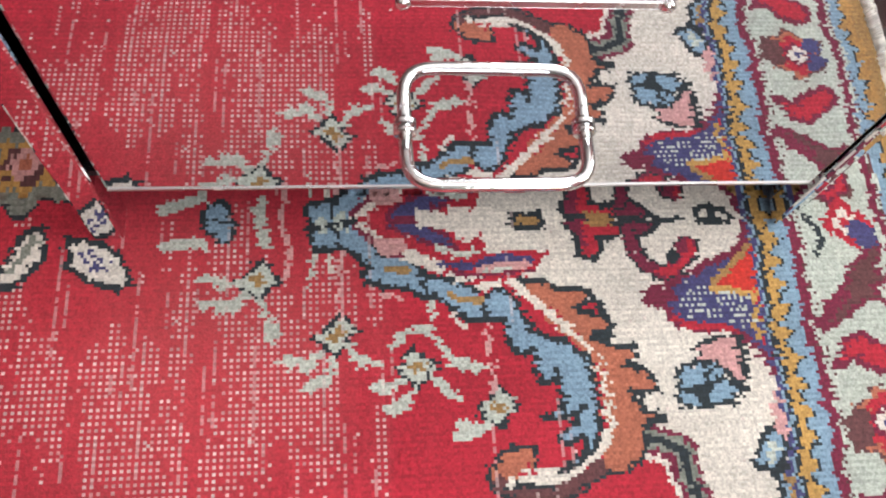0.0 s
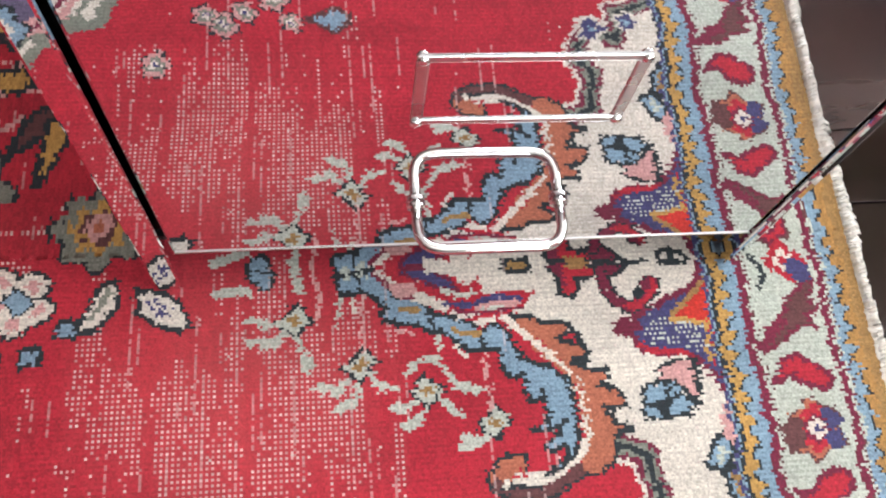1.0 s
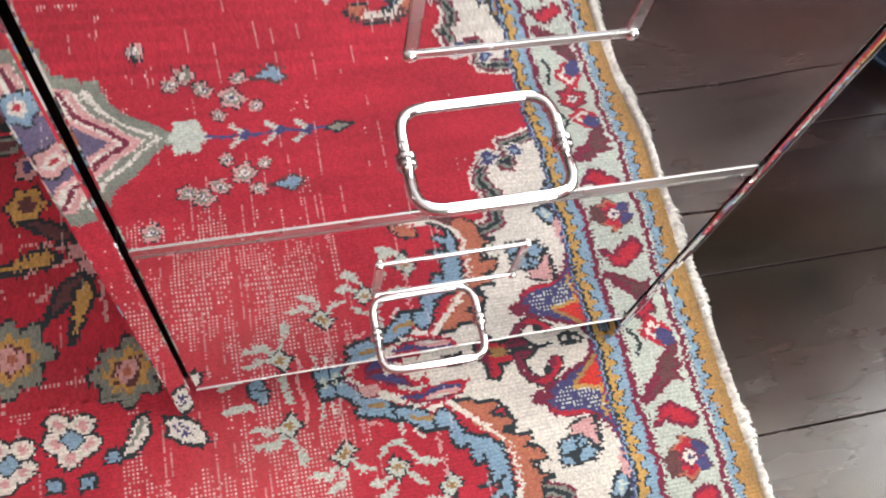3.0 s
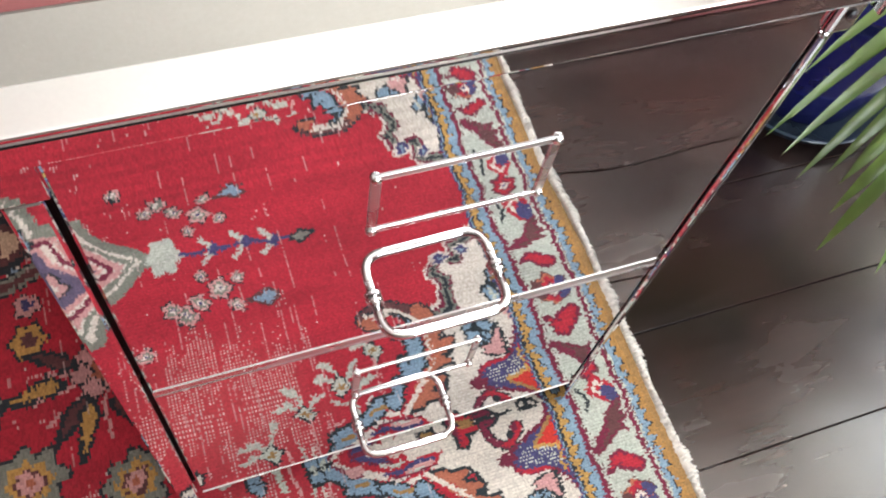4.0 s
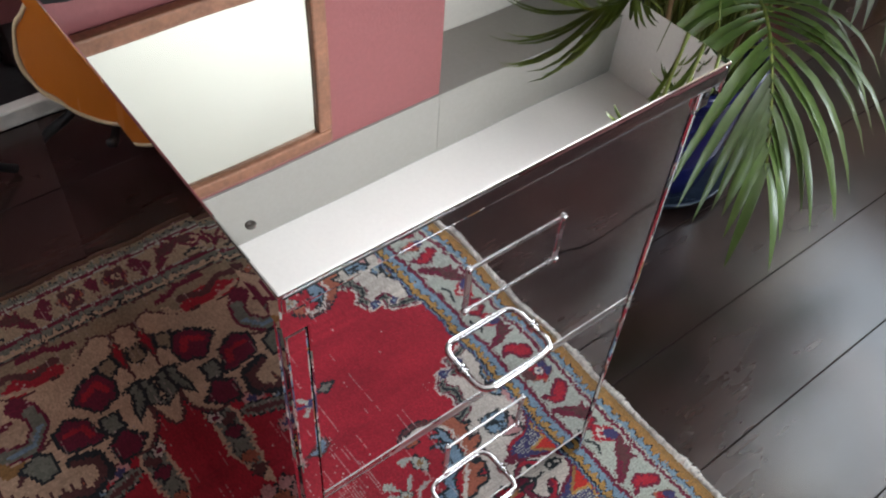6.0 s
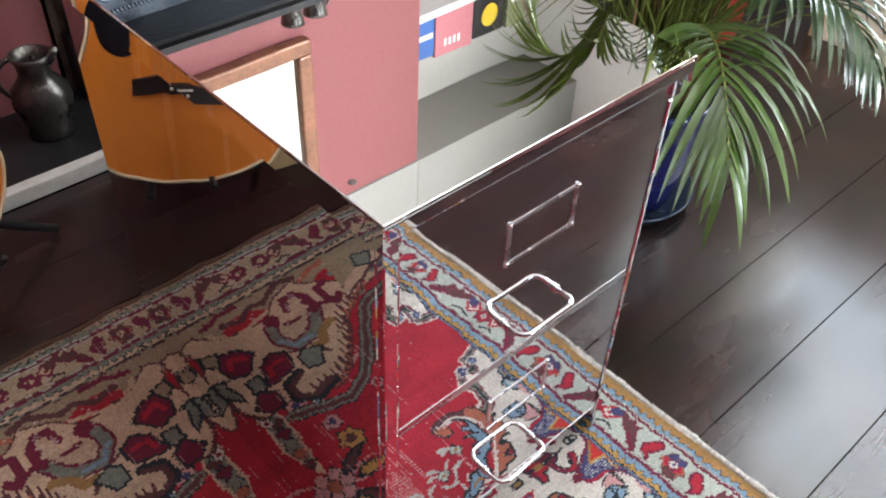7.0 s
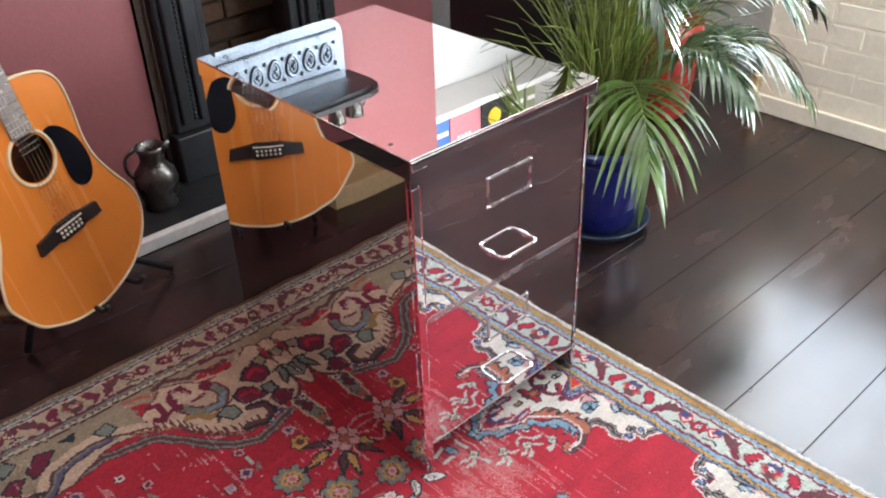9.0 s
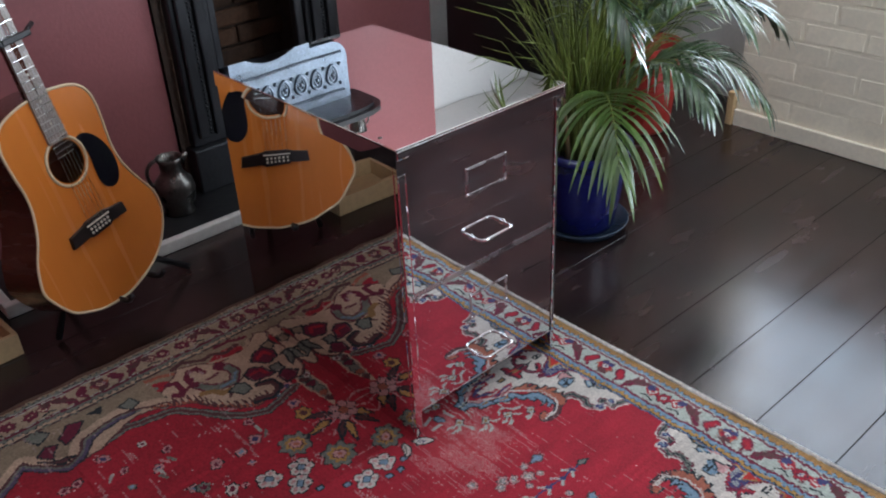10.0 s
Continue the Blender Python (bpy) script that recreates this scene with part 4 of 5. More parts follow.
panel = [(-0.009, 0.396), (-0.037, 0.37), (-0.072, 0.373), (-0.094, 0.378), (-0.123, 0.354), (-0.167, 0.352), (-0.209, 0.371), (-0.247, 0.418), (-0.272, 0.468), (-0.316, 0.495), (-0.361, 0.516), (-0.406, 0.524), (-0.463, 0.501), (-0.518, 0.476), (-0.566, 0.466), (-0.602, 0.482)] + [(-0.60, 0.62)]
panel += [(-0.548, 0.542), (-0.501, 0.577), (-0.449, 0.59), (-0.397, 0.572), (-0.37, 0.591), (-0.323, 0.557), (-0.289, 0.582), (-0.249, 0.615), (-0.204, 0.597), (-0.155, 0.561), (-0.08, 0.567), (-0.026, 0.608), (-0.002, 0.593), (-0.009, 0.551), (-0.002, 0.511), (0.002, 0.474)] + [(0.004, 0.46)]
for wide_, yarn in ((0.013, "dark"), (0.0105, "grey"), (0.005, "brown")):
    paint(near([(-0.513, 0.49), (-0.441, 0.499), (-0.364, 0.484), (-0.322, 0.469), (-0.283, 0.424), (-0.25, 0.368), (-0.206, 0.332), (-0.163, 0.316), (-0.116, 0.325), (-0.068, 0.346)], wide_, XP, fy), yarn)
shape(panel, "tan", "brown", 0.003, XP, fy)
# flame-like teeth along its lower edge
teeth = [(-0.363, 0.512), (-0.318, 0.49), (-0.274, 0.464), (-0.25, 0.414), (-0.212, 0.367), (-0.17, 0.348), (-0.126, 0.35)]
for (xa, ya), (xb, yb) in zip(teeth, teeth[1:]):
    for k in range(3):
        u0, u1 = k / 3, (k + 1) / 3
        p0, p1 = (xa + (xb - xa) * u0, ya + (yb - ya) * u0), (xa + (xb - xa) * u1, ya + (yb - ya) * u1)
        shape([p0, (p0[0] + 0.006, p0[1] + 0.034), ((p0[0] + p1[0]) / 2, (p0[1] + p1[1]) / 2 + 0.012), p1], "rust", "brown", 0.002, XP, fy)
# scrolls, leaves and petals
curl = [(-0.166, 0.554), (-0.149, 0.531), (-0.149, 0.497), (-0.169, 0.473), (-0.202, 0.472), (-0.23, 0.493), (-0.244, 0.522)]
paint(near(curl, 0.0150, XP, fy), "maroon")
paint(near(curl[1:], 0.0095, XP, fy), "grey")
paint(near(curl[2:5], 0.0040, XP, fy), "blue")
for stroke, w_, yarn in (([(-0.244, 0.522), (-0.252, 0.558), (-0.235, 0.585), (-0.214, 0.584), (-0.206, 0.556)], 0.0078, "maroon"), ([(-0.298, 0.574), (-0.278, 0.569), (-0.276, 0.53), (-0.292, 0.514), (-0.301, 0.527)], 0.0080, "maroon"), ([(-0.276, 0.53), (-0.253, 0.53), (-0.239, 0.551)], 0.0060, "maroon"),
                         ([(-0.213, 0.525), (-0.195, 0.522), (-0.18, 0.531)], 0.0045, "maroon"), ([(-0.251, 0.483), (-0.228, 0.473), (-0.21, 0.448), (-0.189, 0.447)], 0.0085, "ochre"), ([(-0.168, 0.368), (-0.129, 0.348), (-0.099, 0.365), (-0.1, 0.403), (-0.132, 0.415)], 0.0100, "dark"),
                         ([(-0.164, 0.371), (-0.127, 0.356), (-0.104, 0.37), (-0.104, 0.397), (-0.132, 0.41)], 0.0058, "brown"), ([(-0.259, 0.622), (-0.226, 0.63), (-0.186, 0.606), (-0.158, 0.611), (-0.125, 0.589), (-0.087, 0.6)], 0.0070, "brown"), ([(-0.175, 0.581), (-0.135, 0.567), (-0.092, 0.557), (-0.055, 0.595)], 0.0040, "tan"),
                         ([(-0.131, 0.629), (-0.089, 0.628), (-0.05, 0.613)], 0.0060, "maroon"), ([(-0.335, 0.626), (-0.299, 0.622), (-0.268, 0.609)], 0.0065, "rust"), ([(-0.386, 0.595), (-0.349, 0.6), (-0.324, 0.581)], 0.0060, "grey"),
                         ([(-0.037, 0.483), (-0.002, 0.481), (-0.002, 0.484)], 0.0036, "dark"), ([(-0.482, 0.596), (-0.442, 0.613), (-0.425, 0.597)], 0.0070, "brown"), ([(-0.46, 0.534), (-0.419, 0.549), (-0.39, 0.538)], 0.0075, "grey"), ([(-0.127, 0.473), (-0.172, 0.453), (-0.206, 0.422)], 0.0032, "brown")):
    paint(near(stroke, w_, XP, fy), yarn)
for petal, yarn in (([(-0.1, 0.504), (-0.07, 0.536), (-0.037, 0.541), (-0.027, 0.515), (-0.036, 0.482), (-0.066, 0.471), (-0.082, 0.491)], "maroon"), ([(-0.141, 0.47), (-0.115, 0.484), (-0.09, 0.467), (-0.073, 0.428), (-0.096, 0.422), (-0.13, 0.431)], "maroon"), ([(-0.079, 0.41), (-0.053, 0.424), (-0.028, 0.395), (-0.051, 0.374), (-0.076, 0.375)], "maroon"),
                    ([(-0.015, 0.482), (-0.002, 0.487), (-0.002, 0.441), (-0.023, 0.424)], "grey"), ([(-0.074, 0.459), (-0.046, 0.457), (-0.045, 0.426), (-0.069, 0.425)], "grey"), ([(-0.04, 0.549), (-0.013, 0.555), (-0.009, 0.529), (-0.03, 0.518)], "drab"), ([(-0.196, 0.44), (-0.169, 0.459), (-0.149, 0.441), (-0.153, 0.412), (-0.177, 0.408)], "grey"), ([(-0.376, 0.563), (-0.348, 0.57), (-0.32, 0.536), (-0.356, 0.527)], "grey")):
    shape(petal, yarn, "dark", 0.0034, XP, fy)
for petal in ([(-0.082, 0.506), (-0.051, 0.523), (-0.046, 0.502)], [(-0.125, 0.459), (-0.098, 0.457), (-0.089, 0.439)]):
    paint(near(petal, 0.0050, XP, fy), "red")
# corner panel beyond
rim_ = [(-0.336, 0.506), (-0.393, 0.536), (-0.433, 0.554), (-0.481, 0.553), (-0.524, 0.545), (-0.551, 0.535), (-0.58, 0.493), (-0.611, 0.478), (-0.652, 0.51), (-0.684, 0.554), (-0.715, 0.532)] + [(-0.80, 0.47), (-0.95, 0.42), (-1.30, 0.36)]
corner = rim_ + [(-1.30, 0.66), (-0.36, 0.66)]
for wide_, yarn in ((0.022, "dark"), (0.018, "mauve"), (0.009, "grey")):
    paint(near(rim_[2:], wide_) & ~inside(corner), yarn)
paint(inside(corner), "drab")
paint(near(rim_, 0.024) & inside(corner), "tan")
paint(near(rim_, 0.0035), "brown")
for blot, yarn in (([(-0.592, 0.576), (-0.563, 0.609), (-0.529, 0.601), (-0.554, 0.562), (-0.589, 0.544)], "maroon"), ([(-0.652, 0.55), (-0.627, 0.575), (-0.604, 0.559), (-0.628, 0.522)], "maroon"), ([(-0.445, 0.587), (-0.412, 0.598), (-0.398, 0.568), (-0.423, 0.555)], "grey"), ([(-0.656, 0.531), (-0.617, 0.506), (-0.587, 0.495), (-0.617, 0.488)], "brown"), ([(-0.654, 0.637), (-0.621, 0.641), (-0.601, 0.61), (-0.639, 0.593)], "grey"), ([(-0.508, 0.614), (-0.473, 0.616), (-0.489, 0.595)], "dark")):
    shape(blot, yarn, "dark", 0.003)
for x, y in ((-0.86, 0.58), (-0.95, 0.50), (-1.05, 0.60)):
    rosette(x, y, 0.034, 4, ((1.0, "dark"), (0.88, "maroon"), (0.5, "rust"), (0.25, "grey")), turn=x * 9)


def border(S, L, centre, mint="mint", gold="gold", blue="blue", P=0.346):
    """The bands of the border: S is the distance along to the outside, L the way along it."""
    brown_side = mint == "sand"       # the long sides take browner colours than the ends
    navy, red, cream = ("brown", "maroon", "tan") if brown_side else ("navy", "red", "cream")
    steps = 0.0042 * (np.abs(((L / 0.0085) % 2) - 1) > 0.5) + 0.002 * (np.abs(((L / 0.0085) % 2) - 1) > 0.8)
    paint(S > 0.4335, navy)
    paint(S > 0.4365, blue)
    paint(S > 0.4385, "dark")
    paint(S > 0.4415, gold)
    paint(S > 0.4470 + steps, "dark")
    paint(S > 0.4490 + steps, blue)
    paint(S > 0.4620, "maroon")
    paint(S > 0.4690, "pale")
    paint((S > 0.4700) & (S < 0.4720) & (np.floor(L / 0.002) % 2 == 0), "brown")
    paint(S > 0.4725, mint)
    q = np.abs((L - centre + P / 2) % P - P / 2)       # 0 at a large rose, P/2 at the lesser one
    if P > 0.4:
        q = q * 0.346 / P
    for d, s, r in ((0.0, 0.501, 0.0225), (0.173, 0.501, 0.0185)):
        rosette(d, s, r, 6, ((1.0, "brown"), (0.90, "rust" if d == 0 else "maroon"), (0.74, red), (0.46, "maroon"), (0.32, cream), (0.14, navy)), q, S)
    paint((np.hypot(q - 0.008, S - 0.514) < 0.008), navy)
    paint((np.hypot(q - 0.004, S - 0.482) < 0.009), "brown")
    shape([(0.042, 0.476), (0.058, 0.49), (0.059, 0.501), (0.052, 0.509), (0.041, 0.524), (0.031, 0.517), (0.036, 0.498), (0.045, 0.491)], red, "maroon", 0.003, q, S)
    shape([(0.125, 0.524), (0.114, 0.528), (0.109, 0.519), (0.097, 0.527), (0.093, 0.515), (0.083, 0.52), (0.083, 0.506), (0.072, 0.494), (0.068, 0.476), (0.085, 0.48), (0.093, 0.496), (0.106, 0.503)], "brown", "maroon", 0.0022, q, S)
    paint(near([(0.07, 0.475), (0.081, 0.484), (0.087, 0.493)], 0.0045, q, S), "maroon")
    rosette(0.139, 0.508, 0.0165, 4, ((1.0, red), (0.62, cream), (0.34, red)), q, S)
    paint((np.hypot(q - 0.131, S - 0.516) < 0.0105), navy)
    paint(near([(0.120, 0.480), (0.132, 0.486), (0.150, 0.479)], 0.0026, q, S), "dark")
    paint(S > 0.5280, "pale")
    paint(S > 0.5305, "maroon")
    paint(S > 0.5365, "pale")
    paint((S > 0.5375) & (S < 0.5395) & (np.floor(L / 0.002) % 2 == 0), "brown")
    paint(S > 0.5400, blue)
    paint(S > 0.5455 + steps, "dark")
    paint(S > 0.5475 + steps, "drab" if brown_side else "amber")
    paint(S > 0.5580, "brown" if brown_side else "ochre")


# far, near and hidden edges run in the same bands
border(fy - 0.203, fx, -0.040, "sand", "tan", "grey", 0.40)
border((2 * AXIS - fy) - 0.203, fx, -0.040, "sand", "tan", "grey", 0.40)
ends = (fy - 0.203 <= fx) & ((2 * AXIS - fy) - 0.203 <= fx)
keep = PILE.copy()
border(fx, fy, -0.147)
PILE[~ends] = keep[~ends]
keep = PILE.copy()
border(-fx - 0.80, fy, -0.147)
PILE[(-fx - 0.80) < 0.4335] = keep[(-fx - 0.80) < 0.4335]

# knots sit unevenly, so no outline runs clean
knot = np.random.default_rng(21)
jj, ii = np.indices(PILE.shape[:2])
step_x = knot.integers(-1, 2, PILE.shape[:2]) * (knot.random(PILE.shape[:2]) < 0.24) + (knot.integers(-1, 2, (PILE.shape[0], 1)) * (knot.random((PILE.shape[0], 1)) < 0.5))
step_y = knot.integers(-1, 2, PILE.shape[:2]) * (knot.random(PILE.shape[:2]) < 0.22)
loose = (KX > -0.15)
ii = np.clip(ii + np.where(loose, step_x, 0), 0, PILE.shape[1] - 1)
jj = np.clip(jj + np.where(loose, step_y, 0), 0, PILE.shape[0] - 1)
PILE = PILE[jj, ii]

# wear: warp threads showing through in rows, moth-eaten specks, faded yarn
rngw = np.random.default_rng(3)


def soft_noise(sx_, sy_, seed):
    """Smooth random values over the rug with the given grain in metres."""
    r = np.random.default_rng(seed)
    n, m_ = int((RX1 - RX0) / sx_) + 3, int((RY1 - RY0) / sy_) + 3
    g = r.random((m_, n))
    X, Y = (KX - RX0) / sx_, (KY - RY0) / sy_
    i, j = X.astype(int), Y.astype(int)
    a, b = X - i, Y - j
    a, b = a * a * (3 - 2 * a), b * b * (3 - 2 * b)
    return (g[j, i] * (1 - a) + g[j, i + 1] * a) * (1 - b) + (g[j + 1, i] * (1 - a) + g[j + 1, i + 1] * a) * b


bare = 0.38 * soft_noise(0.010, 0.06, 1) + 0.45 * soft_noise(0.045, 0.05, 2) + 0.27 * soft_noise(0.006, 0.03, 4)
centre_wear = np.exp(-(((KX - 0.07) / 0.11) ** 2 + ((KY + 0.09) / 0.10) ** 2))
bare += 0.36 * centre_wear - 0.16 * np.clip((KX - 0.10) / 0.2, 0, 1) - 0.06 * np.clip(KY / 0.2, 0, 1) - 0.14 * np.clip((-0.12 - KY) / 0.2, 0, 1)
ix, iy = np.floor(KX / 0.004).astype(int), np.floor(KY / 0.004).astype(int)
half = (np.floor(KX / 0.002).astype(int) % 2 == 0) & (np.floor(KY / 0.002).astype(int) % 2 == 0)
fine_zone = KX > -0.16
thread = np.where(fine_zone, half, (ix + iy) % 2 == 0)
chance = rngw.random(KX.shape)
show = thread & (chance < np.clip((bare - 0.665) * 7.0, 0, 0.90)) & (PILE[..., 0] > 3.5 * PILE[..., 1]) & (KX < 0.43)
lift_ = (0.40 + 0.50 * rngw.random(KX.shape))[..., None]
PILE = np.where(show[..., None], PILE * (1 - lift_) + np.array((0.66, 0.53, 0.50)) * lift_, PILE)
line = (np.floor(KX / 0.002).astype(int) % 3 == 0) & (soft_noise(0.004, 0.05, 12) > 0.80 - 0.16 * centre_wear) & (KX < 0.30) & (PILE[..., 0] < 0.5) & (chance < 0.7)
PILE = np.where(line[..., None], PILE * 0.62 + np.array((0.66, 0.50, 0.48)) * 0.38, PILE)
speck = (chance > 0.9992) & (KX < 0.43)
PILE[speck] = (0.6, 0.5, 0.46)
tone = 0.86 + 0.28 * soft_noise(0.09, 0.03, 7) * 1.0
tone *= 0.82 + 0.36 * rngw.random(KX.shape)
tone *= 1.0 - 0.10 * (np.floor(KY / 0.002).astype(int) % 2)
tone *= 0.94 + 0.12 * soft_noise(0.5, 0.006, 8)
PILE *= tone[..., None] * 0.87
fade = np.clip(centre_wear * 0.30 + (bare - 0.7) * 0.25, 0, 0.30)[..., None]
fade = fade * (PILE[..., :1] > 4 * PILE[..., 1:2])
PILE = PILE * (1 - fade) + np.array((0.52, 0.10, 0.098)) * fade

rug_me = bpy.data.meshes.new("woven_face")
nx, ny = len(gx), len(gy)
VX, VY = np.meshgrid(gx, gy)
VZ = 0.00022 * np.random.default_rng(9).standard_normal(VX.shape) + 0.0012 * np.sin(VX * 23 + 1.5 * np.sin(VY * 9)) * np.sin(VY * 17)
under = (VX > -0.03) & (VX < W + 0.03) & (VY > -0.03) & (VY < D + 0.05)
VZ = np.where(under, np.minimum(VZ, -0.0005), VZ) - 0.0006
verts = np.stack([VX, VY, VZ], -1).reshape(-1, 3).astype(np.float32)
idx = np.arange(nx * ny).reshape(ny, nx)
quads = np.stack([idx[:-1, :-1], idx[:-1, 1:], idx[1:, 1:], idx[1:, :-1]], -1).reshape(-1, 4).astype(np.int32)
rug_me.vertices.add(len(verts))
rug_me.vertices.foreach_set("co", verts.ravel())
rug_me.loops.add(quads.size)
rug_me.loops.foreach_set("vertex_index", quads.ravel())
rug_me.polygons.add(len(quads))
rug_me.polygons.foreach_set("loop_start", np.arange(0, quads.size, 4, dtype=np.int32))
yarn_at = rug_me.attributes.new("yarn", "FLOAT_COLOR", "FACE")
rgba = np.ones((len(quads), 4), np.float32)
rgba[:, :3] = np.clip(PILE, 0.004, 0.85).reshape(-1, 3)
yarn_at.data.foreach_set("color", rgba.ravel())
rug_me.update(calc_edges=True)
WOOL = bpy.data.materials.new("knotted_wool")
WOOL.use_nodes = True
wt, wp = WOOL.node_tree, WOOL.node_tree.nodes["Principled BSDF"]
at = wt.nodes.new("ShaderNodeAttribute")
at.attribute_name = "yarn"
fuzz = wt.nodes.new("ShaderNodeTexNoise")
fuzz.inputs["Scale"].default_value, fuzz.inputs["Detail"].default_value = 700, 3
wco = wt.nodes.new("ShaderNodeTexCoord")
wt.links.new(wco.outputs["Object"], fuzz.inputs["Vector"])
fz = wt.nodes.new("ShaderNodeMapRange")
fz.inputs[1].default_value, fz.inputs[2].default_value, fz.inputs[3].default_value, fz.inputs[4].default_value = 0.3, 0.7, 0.78, 1.22
wt.links.new(fuzz.outputs["Fac"], fz.inputs[0])
sc = wt.nodes.new("ShaderNodeVectorMath")
sc.operation = "SCALE"
wt.links.new(at.outputs["Color"], sc.inputs[0])
wt.links.new(fz.outputs[0], sc.inputs["Scale"])
wt.links.new(sc.outputs[0], wp.inputs["Base Color"])
wp.inputs["Roughness"].default_value = 0.9
wb = wt.nodes.new("ShaderNodeBump")
wb.inputs["Strength"].default_value, wb.inputs["Distance"].default_value = 0.8, 0.0008
wt.links.new(fuzz.outputs["Fac"], wb.inputs["Height"])
wt.links.new(wb.outputs[0], wp.inputs["Normal"])
rug_me.materials.append(WOOL)
RUG = group_at("rug", pose(0, 0, 0), "worn red hand-knotted wool rug with cream and blue floral border", "rug")
rug_pile = new("woven_face", rug_me)
rug_pile.parent = RUG
part("rug_back", box(RX0, RX1, RY0, RY1, FLOOR_Z + 0.001, -0.006), FRINGE, RUG)
fr = bmesh.new()
rf = random.Random(11)
tube([(RX1 + 0.002 + 0.002 * math.sin(i * 0.041) + rf.uniform(-0.0012, 0.0012), RY0 + (RY1 - RY0) * i / 1200, -0.003 + rf.uniform(-0.0008, 0.0008)) for i in range(1201)], 0.0050, 7, False, fr)
y = RY0
while y < RY1:
    y += rf.uniform(0.0002, 0.0009)
    L, lift, sway = rf.uniform(0.007, 0.014) + 0.003 * math.sin(y * 37) + 0.002 * math.sin(y * 91), rf.uniform(-0.003, 0.005), rf.uniform(-0.006, 0.006)
    tube([(RX1 - 0.003, y, -0.002), (RX1 + 0.003, y + sway * 0.3, 0.002 + lift), (RX1 + L * 0.7, y + sway * 0.8, -0.004 + lift * 0.6), (RX1 + L, y + sway, -0.009)], lambda s: 0.0012 * (1 - 0.6 * s) + 0.0002, 3, False, fr)
fringe = part("fringe", fr, FRINGE, RUG, "frayed off-white cotton fringe", smooth=True)
tagged(fringe, kind="stuff")
ed = bmesh.new()
tube([(RX0 + 0.004 + (RX1 - RX0 - 0.01) * i / 120, RY1 + 0.002 + 0.003 * math.sin(i * 0.7), -0.003) for i in range(121)], 0.0055, 6, False, ed)
part("selvedge", ed, material("dark_selvedge", (0.10, 0.05, 0.03), 0.9, 0, 0.3, 30, 160), RUG, smooth=True)

# ---- guitar on its stand ----
GM = pose(-0.250, 0.892, 0.098, -10, 0, 25) @ pose(0, 0, 0, 0, -3, 0) @ Matrix.Scale(1.09, 4)
GTR = group_at("acoustic_guitar", GM, "amber spruce twelve-string acoustic guitar with a black pickguard on a stand", "guitar")


def body_half(s):
    """Half the width of the body at a share s of its length from the tail."""
    pts = ((0, 0.0), (0.01, 0.055), (0.04, 0.108), (0.10, 0.162), (0.18, 0.192), (0.26, 0.211), (0.36, 0.200), (0.48, 0.160), (0.58, 0.140), (0.66, 0.136), (0.76, 0.143), (0.86, 0.146), (0.93, 0.136), (0.97, 0.112), (0.992, 0.07), (1.0, 0.028))
    for (a, u), (b, v) in zip(pts, pts[1:]):
        if s <= b:
            k = (s - a) / (b - a)
            k = k * k * (3 - 2 * k) * 0.35 + k * 0.65
            return u + (v - u) * k
    return 0.0


GL, GD = 0.525, 0.115
ss = [0.5 - 0.5 * math.cos(math.pi * i / 44) for i in range(45)]
right = [(body_half(s), s * GL) for s in ss]
outline = right + [(-x, z) for x, z in right[::-1] if x > 0.0005]


def softened(pts, times=2):
    """Corners cut away along a closed outline."""
    for _ in range(times):
        pts = [(a[0] * u + b[0] * (1 - u), a[1] * u + b[1] * (1 - u)) for a, b in zip(pts, pts[1:] + pts[:1]) for u in (0.75, 0.25)]
    return pts


outline = softened(softened(outline[::2], 1), 1)


def plate(pts, y, bm):
    bm.faces.new([bm.verts.new((x, y, z)) for x, z in pts])


rim = bmesh.new()
ra = [rim.verts.new((x, -0.001, z)) for x, z in outline]
rb = [rim.verts.new((x, GD, z)) for x, z in outline]
for i in range(len(ra)):
    rim.faces.new((ra[i], ra[(i + 1) % len(ra)], rb[(i + 1) % len(ra)], rb[i]))
rim.faces.new(rb)
bmesh.ops.recalc_face_normals(rim, faces=rim.faces)
part("sides_and_back", rim, MAHOGANY, GTR, "dark mahogany sides")
HOLE_Z, HOLE_R = 0.365, 0.050
top = bmesh.new()
outer = [top.verts.new((x, -0.003, z)) for x, z in outline]
ring = [top.verts.new((HOLE_R * math.sin(2 * math.pi * i / 48), -0.003, HOLE_Z + HOLE_R * math.cos(2 * math.pi * i / 48))) for i in range(48)]
e1 = [top.edges.new((outer[i], outer[(i + 1) % len(outer)])) for i in range(len(outer))]
e2 = [top.edges.new((ring[i], ring[(i + 1) % 48])) for i in range(48)]
bmesh.ops.triangle_fill(top, edges=e1 + e2, use_beauty=True)
for f in list(top.faces):
    c = f.calc_center_median()
    if math.hypot(c.x, c.z - HOLE_Z) < HOLE_R * 0.9:
        top.faces.remove(f)
part("soundboard", top, SPRUCE, GTR)
part("binding", tube([(x * 1.002, -0.003, z) for x, z in outline], 0.0035, 6, True), BINDING, GTR, smooth=True)
part("rosette_ring", tube([(0.057 * math.sin(2 * math.pi * i / 40), -0.0035, HOLE_Z + 0.057 * math.cos(2 * math.pi * i / 40)) for i in range(40)], 0.004, 6, True), BINDING, GTR, smooth=True)
inn = bmesh.new()
plate([(HOLE_R * 1.5 * math.sin(2 * math.pi * i / 24), HOLE_Z + HOLE_R * 1.5 * math.cos(2 * math.pi * i / 24)) for i in range(24)], 0.085, inn)
part("inside", inn, MAHOGANY, GTR)
